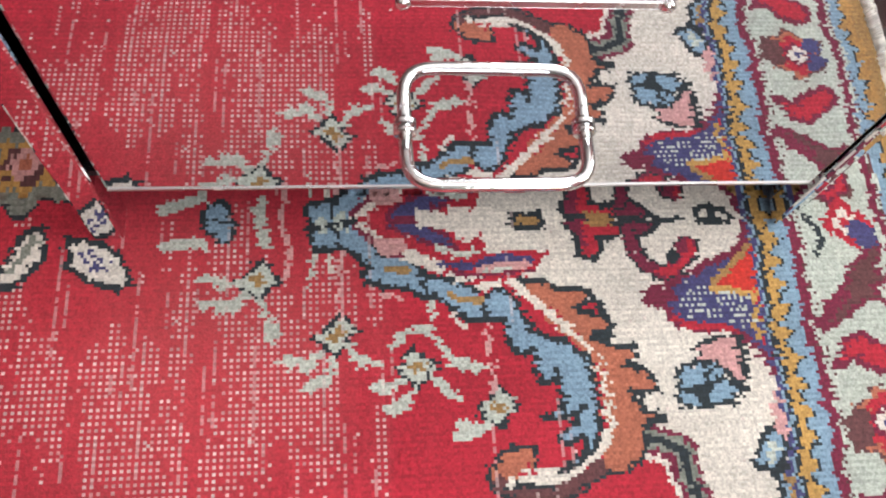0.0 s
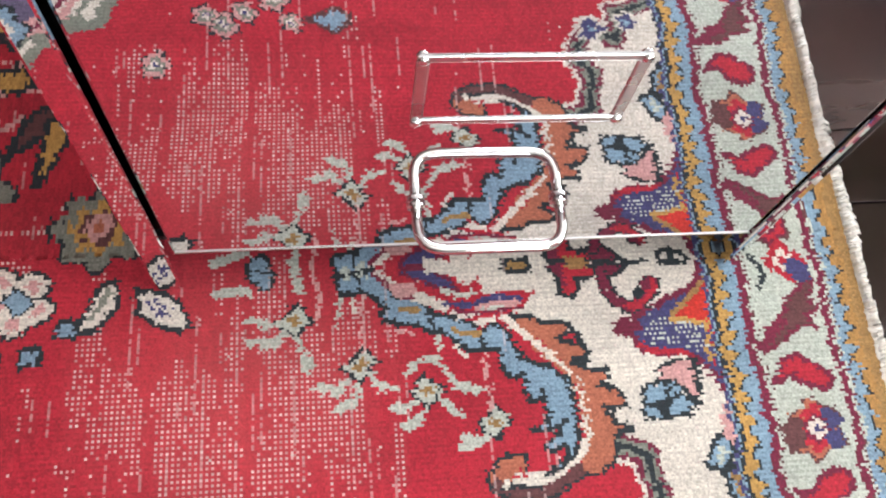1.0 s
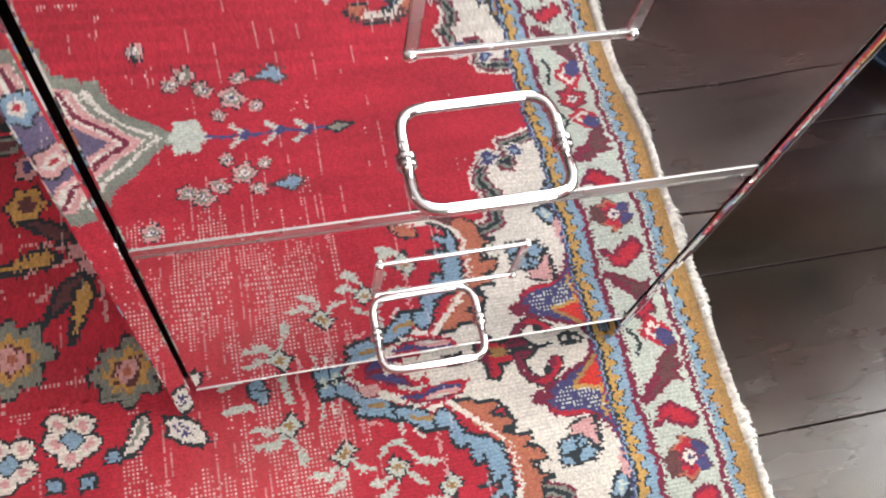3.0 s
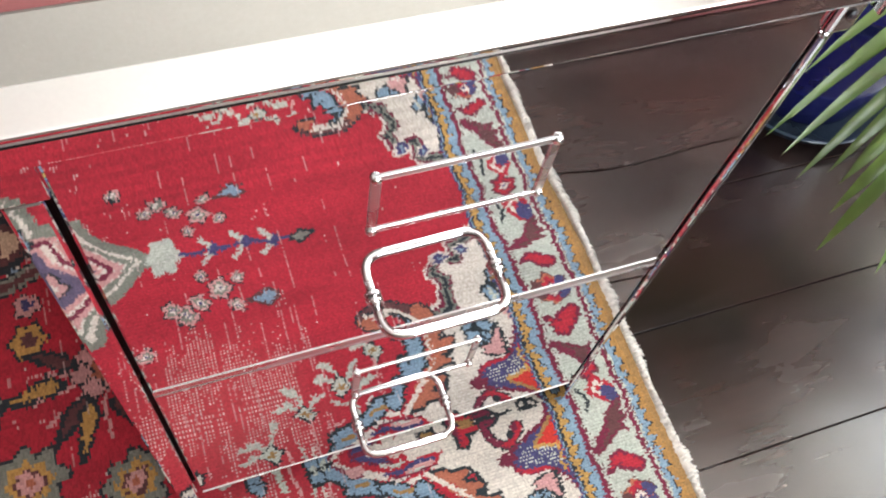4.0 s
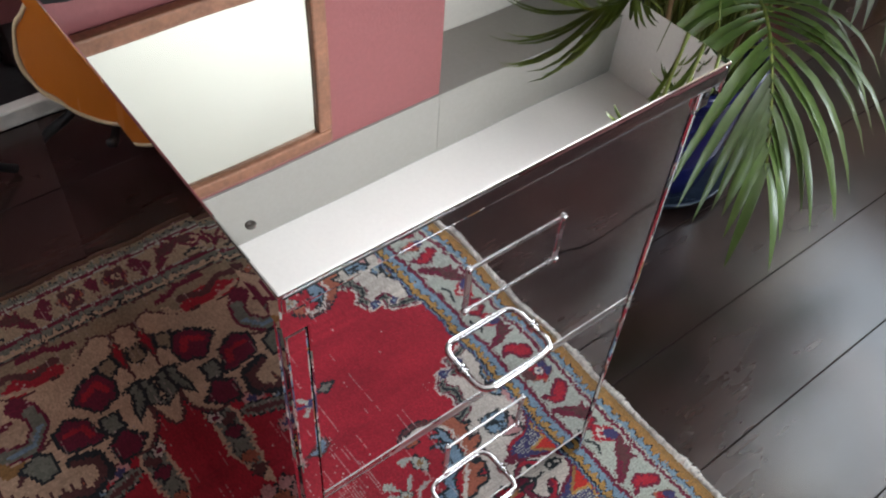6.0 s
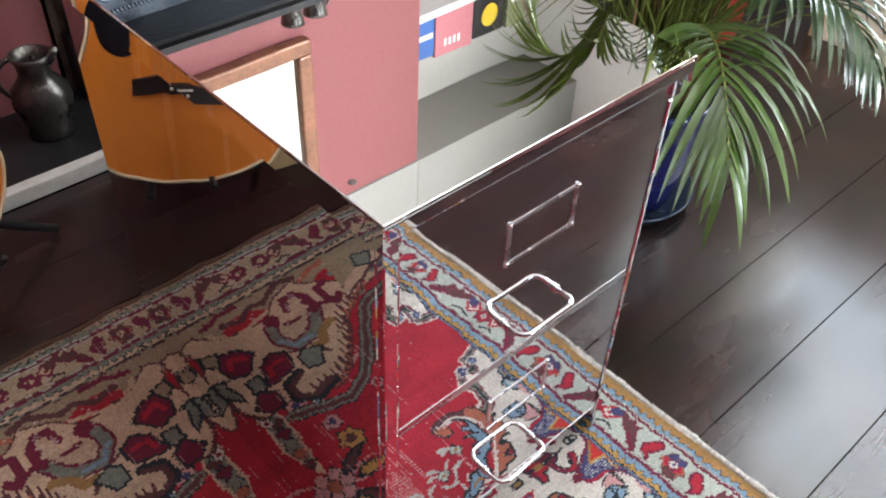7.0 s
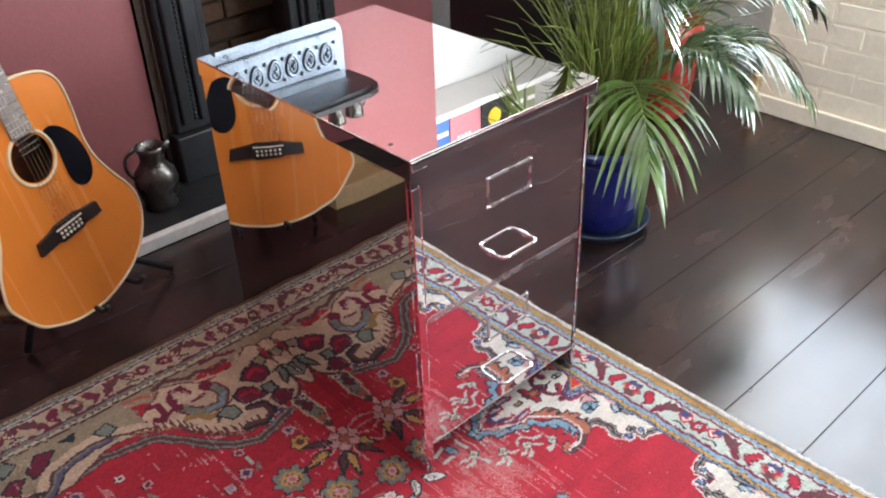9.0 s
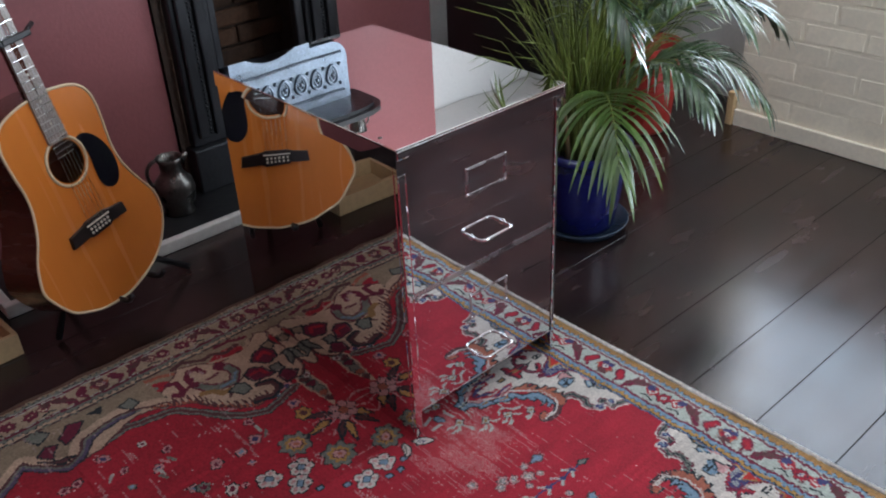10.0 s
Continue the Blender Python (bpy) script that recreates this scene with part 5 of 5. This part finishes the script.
guard = [(x, z + 0.013) for x, z in ((0.045, 0.388), (0.075, 0.392), (0.108, 0.366), (0.128, 0.325), (0.132, 0.285), (0.122, 0.250), (0.098, 0.236), (0.074, 0.245), (0.062, 0.268), (0.062, 0.30), (0.0655, 0.335), (0.060, 0.365))]
part("pickguard", prism(softened(guard), -0.0052, -0.0032), BLACKGLOSS, GTR, "glossy black pickguard")
br = [(-0.092, 0.183), (-0.088, 0.210), (-0.045, 0.216), (-0.03, 0.221), (0.03, 0.221), (0.045, 0.216), (0.088, 0.210), (0.092, 0.183), (0.04, 0.185), (0.03, 0.180), (-0.03, 0.180), (-0.04, 0.185)]
bridge_ = part("bridge", prism(br, -0.013, -0.0032), ROSEWOOD, GTR)
part("saddle", box(-0.037, 0.037, -0.0165, -0.0131, 0.2095, 0.2125), BONE, bridge_)
pins = bmesh.new()
for i in range(6):
    for k in (0, 1):
        bmesh.ops.create_icosphere(pins, subdivisions=1, radius=0.0038, matrix=Matrix.Translation((-0.028 + i * 0.0112, -0.0145, 0.191 + 0.010 * k)))
part("bridge_pins", pins, BONE, bridge_, smooth=True)
NZ, NUT = 0.415, 0.825
nk = bmesh.new()
for z, w_, d0, d1 in ((NZ, 0.0275, -0.0095, -0.0032), (NUT, 0.0235, -0.0095, -0.0032)):
    for x, y_ in ((-w_, d0), (w_, d0), (w_, d1), (-w_, d1)):
        nk.verts.new((x, y_, z))
nk.verts.ensure_lookup_table()
v = nk.verts
for q in ((0, 1, 2, 3), (7, 6, 5, 4), (0, 4, 5, 1), (1, 5, 6, 2), (2, 6, 7, 3), (3, 7, 4, 0)):
    nk.faces.new([v[i] for i in q])
fb_ = part("fretboard", nk, NECKFACE, GTR, "fretboard with its sheen put into a pale tone")
for i in range(21):
    z = NUT - 0.645 * (1 - 2 ** (-i / 12))
    part("fret", box(-0.026 + 0.002 * (i < 8), 0.026 - 0.002 * (i < 8), -0.0112, -0.0094, z - 0.001, z + 0.001), FRETWIRE, fb_)
for i in (3, 5, 7, 9, 12, 15):
    z = NUT - 0.645 * (1 - 2 ** (-(i - 0.5) / 12))
    part("dot_inlay", tube([(0, -0.0102, z), (0, -0.0096, z)], 0.003, 10), BONE, fb_)
part("neck", tube([(0, 0.010, 0.50), (0, 0.008, 0.66), (0, 0.008, NUT + 0.01)], 0.0195, 12), MAHOGANY, GTR, smooth=True)
hd = part("headstock", prism([(-0.024, NUT), (0.024, NUT), (0.034, NUT + 0.04), (0.037, NUT + 0.23), (0, NUT + 0.245), (-0.037, NUT + 0.23), (-0.034, NUT + 0.04)], 0.0, 0.016), MAHOGANY, GTR)
for i in range(6):
    for s in (-1, 1):
        part("tuning_peg", tube([(s * 0.03, 0.008, NUT + 0.05 + i * 0.032), (s * 0.05, 0.008, NUT + 0.05 + i * 0.032), (s * 0.056, 0.008, NUT + 0.05 + i * 0.032)], lambda q_: 0.003 + 0.005 * (q_ > 0.4), 8), FRETWIRE, hd, smooth=True)
for i in range(6):
    for k in (-1, 1):
        x0, x1 = -0.028 + i * 0.0112 + k * 0.0012, -0.018 + i * 0.0072 + k * 0.001
        part("string", tube([(x0, -0.0165, 0.211), (x1, -0.0125, NUT)], 0.0003, 4), FRETWIRE, GTR)
capo = group_at("guitar_capo", GM @ pose(0, 0, 0.655), "black clamp capo across the guitar neck", "capo")
part("bar", box(-0.034, 0.046, -0.024, -0.0135, -0.007, 0.007, 0.003), RUBBER, capo)
part("jaw", box(-0.034, 0.030, 0.029, 0.040, -0.007, 0.007, 0.003), RUBBER, capo)
part("lever", tube([(0.036, -0.018, 0), (0.060, 0.0, 0.004), (0.085, 0.01, 0.008)], 0.0055, 8), RUBBER, capo, smooth=True)
part("post", box(-0.042, -0.0345, -0.022, 0.038, -0.006, 0.006, 0.002), RUBBER, capo)

ST = group_at("guitar_stand", pose(-0.256, 0.975, FLOOR_Z, 0, 0, 25), "black tubular folding guitar stand with rubber feet", "guitar stand")
part("upright", tube([(0, 0.075, 0.17), (0, 0.125, 0.55)], 0.009, 10), RUBBER, ST, smooth=True)
for s in (-1, 1):
    part("front_leg", tube(rounded([(0, 0.07, 0.24), (s * 0.13, 0.0 if s > 0 else 0.05, 0.125), (0.27 if s > 0 else -0.16, -0.03 if s > 0 else 0.08, 0.010)], 0.03), 0.009, 10), RUBBER, ST, smooth=True)
    part("cradle_arm", tube(rounded([(s * 0.055, 0.06, 0.122), (s * 0.065, -0.11, 0.113), (s * 0.066, -0.128, 0.135)], 0.012), 0.0075, 8), RUBBER, ST, smooth=True)
part("cradle_bar", tube([(-0.06, 0.058, 0.122), (0.06, 0.058, 0.122)], 0.008, 8), RUBBER, ST, smooth=True)
part("rear_leg", tube([(0, 0.085, 0.24), (0, 0.22, 0.010)], 0.009, 10), RUBBER, ST, smooth=True)

# ---- palm in its pot ----
PX, PY = 1.035, 0.385
SAU = group_at("plant_saucer", pose(PX, PY, FLOOR_Z), "slate-blue glazed saucer on the floorboards", "saucer")
part("dish", lathe([(0.115, 0), (0.135, 0.006), (0.150, 0.028), (0.152, 0.032), (0.147, 0.032), (0.130, 0.012), (0.02, 0.010)], 56), SAUCERBLUE, SAU, smooth=True)
POT = group_at("potted_palm", pose(PX, PY, FLOOR_Z + 0.0105), "bushy feather palm in a cobalt-blue glazed pot", "potted plant")
part("pot", lathe([(0.098, 0), (0.104, 0.004), (0.118, 0.08), (0.133, 0.19), (0.139, 0.245), (0.149, 0.250), (0.152, 0.262), (0.150, 0.276), (0.140, 0.278), (0.134, 0.262), (0.130, 0.235)], 64), POTBLUE, POT, "cobalt-blue glazed pot", smooth=True)
soil = lathe([(0.131, 0.228), (0.126, 0.236), (0.06, 0.244), (0.01, 0.246)], 40)
part("soil", soil, SOIL, POT)
rp = random.Random(21)


def frond(azimuth, rise, reach, droop, leaf, mat, bare_share=0.42, count=34, base=(0, 0), twist=0.0, wide=0.0066, hang=1.15):
    """An arching stalk with two rows of narrow hanging leaflets."""
    ca, sa = math.cos(azimuth), math.sin(azimuth)
    pts = []
    for i in range(25):
        s = i / 24
        r = reach * (s ** 1.5)
        z = 0.24 + rise * (1 - (1 - s) ** 1.7) - droop * s ** 3.2
        pts.append(Vector((base[0] + ca * r - sa * twist * s * s, base[1] + sa * r + ca * twist * s * s, z)))
    st = part("stalk", tube(pts, lambda s: 0.0048 * (1 - 0.8 * s) + 0.0008, 6), STALK, POT, smooth=True)
    bm = bmesh.new()
    for k in range(count):
        s = bare_share + (1 - bare_share) * k / (count - 1)
        f = s * 24
        i = min(int(f), 23)
        p = pts[i].lerp(pts[i + 1], f - i)
        d = (pts[i + 1] - pts[i]).normalized()
        u = (s - bare_share) / (1 - bare_share)
        L = leaf * (0.55 + 0.45 * math.sin(math.pi * min(u * 1.05 + 0.12, 1.0)) ** 0.8) * rp.uniform(0.85, 1.1)
        for sgn in (-1, 1):
            sidev = d.cross(Vector((0, 0, 1))).normalized() * sgn
            out_ = (sidev * (1.0 - 0.55 * u) + d * (0.55 + 0.75 * u) + Vector((rp.uniform(-0.12, 0.12), rp.uniform(-0.12, 0.12), 0.28 - 0.3 * u))).normalized()
            row = []
            q = p.copy()
            for j in range(7):
                v_ = j / 6
                row.append(q.copy())
                step = (out_ + Vector((0, 0, -1)) * (hang * v_ ** 1.3)).normalized()
                q = q + step * (L / 6)
            wv = (out_.cross(Vector((0, 0, 1)))).normalized()
            prev = None
            for j, c in enumerate(row):
                v_ = j / 6
                w_ = wide * (0.35 + 0.65 * math.sin(math.pi * min(0.12 + v_ * 0.85, 1)) ** 0.7) * (1 - v_ ** 5)
                up_ = Vector((0, 0, 1)) * w_ * 0.35
                tri = (bm.verts.new(c - wv * w_ + up_), bm.verts.new(c), bm.verts.new(c + wv * w_ + up_))
                if prev:
                    bm.faces.new((prev[0], prev[1], tri[1], tri[0]))
                    bm.faces.new((prev[1], prev[2], tri[2], tri[1]))
                prev = tri
    lf = part("frond", bm, mat, POT, smooth=True)
    return lf


rp2 = random.Random(8)
# the low frond that hangs over the cabinet's corner, and its fellows towards the window
frond(math.radians(-131), 0.40, 0.44, 0.23, 0.265, LEAFLOW, 0.56, 16, (0.0, -0.02), 0.0, 0.0070, 1.9)
frond(math.radians(-92), 0.47, 0.37, 0.20, 0.19, LEAF, 0.52, 20, (0.02, -0.05), -0.02, 0.0066, 1.8)
frond(math.radians(-66), 0.48, 0.44, 0.25, 0.21, LEAF, 0.45, 26, (0.04, -0.04), 0.0, 0.0062, 1.7)
frond(math.radians(-30), 0.58, 0.54, 0.24, 0.23, LEAF, 0.38, 36, (0.05, -0.02))
frond(math.radians(-80), 0.66, 0.40, 0.16, 0.26, LEAF, 0.42, 34, (0.0, -0.03))
for k in range(20):
    az = math.radians(k * 137.5 + rp2.uniform(-14, 14))
    rise = rp2.uniform(0.55, 1.15)
    lean_in = math.cos(az) < -0.2
    behind = math.sin(az) > 0.3 and not lean_in
    frond(az, rise + 0.25 * lean_in, rp2.uniform(0.04, 0.09) if lean_in else rp2.uniform(0.22, 0.52) * (0.5 if behind else 1), 0.04 if lean_in else rp2.uniform(0.08, 0.28), 0.10 if lean_in else rp2.uniform(0.17, 0.25), LEAFYOUNG if k % 6 == 0 or lean_in or behind else LEAF, rp2.uniform(0.62, 0.7) if lean_in else rp2.uniform(0.38, 0.5), 14 if lean_in else 30, (rp2.uniform(-0.07, 0.07), rp2.uniform(-0.07, 0.07)), rp2.uniform(-0.08, 0.08), 0.0036 if lean_in else (0.0045 if behind else 0.0062))
shoots = bmesh.new()
for k in range(230):
    a, r = rp2.uniform(0, 6.28), rp2.uniform(0.0, 0.095)
    x, y_, L = r * math.cos(a), r * math.sin(a), rp2.uniform(0.22, 0.74)
    b = a + rp2.uniform(-0.8, 0.8)
    o_ = rp2.uniform(0.04, 0.24)
    tube([(x, y_, 0.24), (x + 0.25 * o_ * math.cos(b), y_ + 0.25 * o_ * math.sin(b), 0.24 + 0.5 * L), (x + o_ * math.cos(b), y_ + o_ * math.sin(b), 0.24 + 0.92 * L), (x + 1.5 * o_ * math.cos(b), y_ + 1.5 * o_ * math.sin(b), 0.24 + L)], lambda s: 0.0026 * (1 - s) + 0.0005, 4, False, shoots)
tagged(part("undergrowth", shoots, SHOOT, POT, "thin upright green shoots", smooth=True), kind="stuff")
for k in range(16):
    a, r = rp2.uniform(0, 6.28), rp2.uniform(0.02, 0.09)
    x, y_ = r * math.cos(a), r * math.sin(a)
    part("cane", tube([(x, y_, 0.235), (x * 1.15, y_ * 1.15, 0.33), (x * 1.5, y_ * 1.5, 0.44 + rp2.uniform(0, 0.1))], lambda s: 0.007 * (1 - 0.6 * s), 7), DEADSTALK if k % 3 else STALK, POT, smooth=True)

# ---- behind the palm ----
SB = group_at("low_cabinet", pose(1.735, 1.15, FLOOR_Z), "low black painted cabinet in the alcove", "cabinet")
part("carcass", box(-0.31, 0.30, -0.28, 0.28, 0.04, 0.78, 0.006), BLACKWOOD, SB)
for x in (-0.14, 0.14):
    dr = part("door", box(x - 0.132, x + 0.132, -0.300, -0.2815, 0.06, 0.76, 0.004), BLACKWOOD, SB)
    part("knob", lathe([(0.006, 0), (0.005, 0.012), (0.011, 0.020), (0.006, 0.026)], 16), BRIGHT, dr).matrix_basis = pose(x - math.copysign(0.1, x), -0.300, 0.3, 90)
part("plinth", box(-0.26, 0.26, -0.25, 0.26, 0.0, 0.04), BLACKWOOD, SB)
RP = group_at("red_planter", pose(1.80, 0.70, FLOOR_Z) @ Matrix.Diagonal((1.2, 1.2, 2.7, 1)), "tall red glazed planter on the floor behind the palm", "planter")
part("pot", lathe([(0.06, 0), (0.075, 0.01), (0.09, 0.10), (0.095, 0.13), (0.085, 0.13), (0.075, 0.05)], 36), REDCLAY, RP, smooth=True)
SHELF_Z = 1.645
SH = tagged(part("alcove_shelf", box(BREAST_X + 0.002, 2.28, ALCOVE_Y - 0.24, ALCOVE_Y - 0.008, SHELF_Z - 0.028, SHELF_Z, 0.003), WHITEWOOD), "white painted shelf across the alcove", "shelf")
for i, (x0, w_, h_, sleeve) in enumerate(((1.445, 0.085, 0.15, 0), (1.535, 0.185, 0.165, 4), (1.725, 0.155, 0.15, 2), (1.90, 0.10, 0.16, 3), (2.01, 0.07, 0.13, 3))):
    bk = tagged(part("record_box", box(x0, x0 + w_, ALCOVE_Y - 0.235, ALCOVE_Y - 0.03, SHELF_Z + 0.0005, SHELF_Z + h_, 0.004), SLEEVES[sleeve]), ("blue", "dusty pink", "black", "olive", "olive")[i] + " card box standing on the alcove shelf", "box", "boxes on the alcove shelf")
    if i == 2:
        part("disc_label", tube([(x0 + w_ / 2, ALCOVE_Y - 0.2355, SHELF_Z + h_ / 2), (x0 + w_ / 2, ALCOVE_Y - 0.2385, SHELF_Z + h_ / 2)], 0.040, 28), YELLOW, bk, "round yellow label")
    elif i == 1:
        for k in range(4):
            part("title_bar", box(x0 + 0.04 + 0.022 * k, x0 + 0.052 + 0.022 * k, ALCOVE_Y - 0.2375, ALCOVE_Y - 0.2353, SHELF_Z + 0.095, SHELF_Z + 0.125), WHITEWOOD, bk, "pale printed bar")
    else:
        part("title_bar", box(x0 + 0.01, x0 + w_ - 0.01, ALCOVE_Y - 0.2375, ALCOVE_Y - 0.2353, SHELF_Z + 0.05, SHELF_Z + 0.07), WHITEWOOD, bk, "pale printed bar")
CR = group_at("wooden_crate", pose(-0.662, 1.085, FLOOR_Z, 0, 0, 4), "pale pine box beside the hearth", "box")
for z in (0.0,):
    part("board", box(-0.13, 0.13, -0.10, -0.085, z, z + 0.066, 0.002), PALEWOOD, CR)
    part("board", box(-0.13, 0.13, 0.085, 0.10, z, z + 0.066, 0.002), PALEWOOD, CR)
    part("board", box(0.1165, 0.131, -0.0845, 0.0845, z, z + 0.066, 0.002), PALEWOOD, CR)
    part("board", box(-0.131, -0.1165, -0.0845, 0.0845, z, z + 0.066, 0.002), PALEWOOD, CR)
part("bottom", box(-0.116, 0.116, -0.0845, 0.0845, 0.0, 0.010), PALEWOOD, CR)

# ---- floorboards ----
edges_y = [1.188]
while edges_y[-1] > FRONT_Y:
    edges_y.append(edges_y[-1] - (0.188 if len(edges_y) % 3 else 0.181))
near_edge = min(edges_y, key=lambda e: abs(e + 0.137))
edges_y = [e - near_edge - 0.137 for e in edges_y]
plank_r = random.Random(4)
edges_y[0] = 1.188
for y1, y0 in zip(edges_y, edges_y[1:]):
    cuts = [LEFT_X, plank_r.uniform(-1.2, -0.5), 2.6]
    for x0, x1 in zip(cuts, cuts[1:]):
        p = part("plank", box(x0 + 0.0008, x1 - 0.0008, y0 + 0.0008, y1 - 0.0008, FLOOR_Z - 0.018, FLOOR_Z - 0.0003 * plank_r.random(), 0.0007, 1), FLOORWOOD, floor)
for x0, x1, y0, y1 in ((BREAST_X + 0.002, 2.6, 1.19, ALCOVE_Y),):
    for k in range(4):
        a = y0 + (y1 - y0) * k / 4
        part("plank", box(x0, x1, a + 0.001, a + (y1 - y0) / 4 - 0.001, FLOOR_Z - 0.018, FLOOR_Z, 0.002, 1), FLOORWOOD, floor)

# ---- painted bricks ----
brick_r = random.Random(6)
forms = []
for k in range(5):
    b_ = box(-0.004, 0.016, -0.1075, 0.1075, -0.0330, 0.0330, 0.0045, 2)
    for v_ in b_.verts:
        v_.co += Vector((brick_r.uniform(-0.0012, 0.0012), brick_r.uniform(-0.002, 0.002), brick_r.uniform(-0.002, 0.002)))
    me = bpy.data.meshes.new("brick")
    b_.to_mesh(me)
    b_.free()
    me.materials.append(BRICKPAINT)
    forms.append(me)
row, z = 0, 0.092
while z < CEIL - 0.03:
    y = RETURN_Y - 0.1085 - (0.1125 if row % 2 else 0)
    while y > -0.94:
        if WIN_Z0 - 0.035 < z < WIN_Z1 + 0.035 and WIN_Y0 - 0.10 < y < WIN_Y1 + 0.02:
            y -= 0.225
            continue
        o = new("brick", brick_r.choice(forms))
        o.parent = wall_side
        o.location = (RIGHT_X + 0.0060 + brick_r.uniform(-0.0008, 0.0006), y, z)
        y -= 0.225
    row, z = row + 1, z + 0.0765
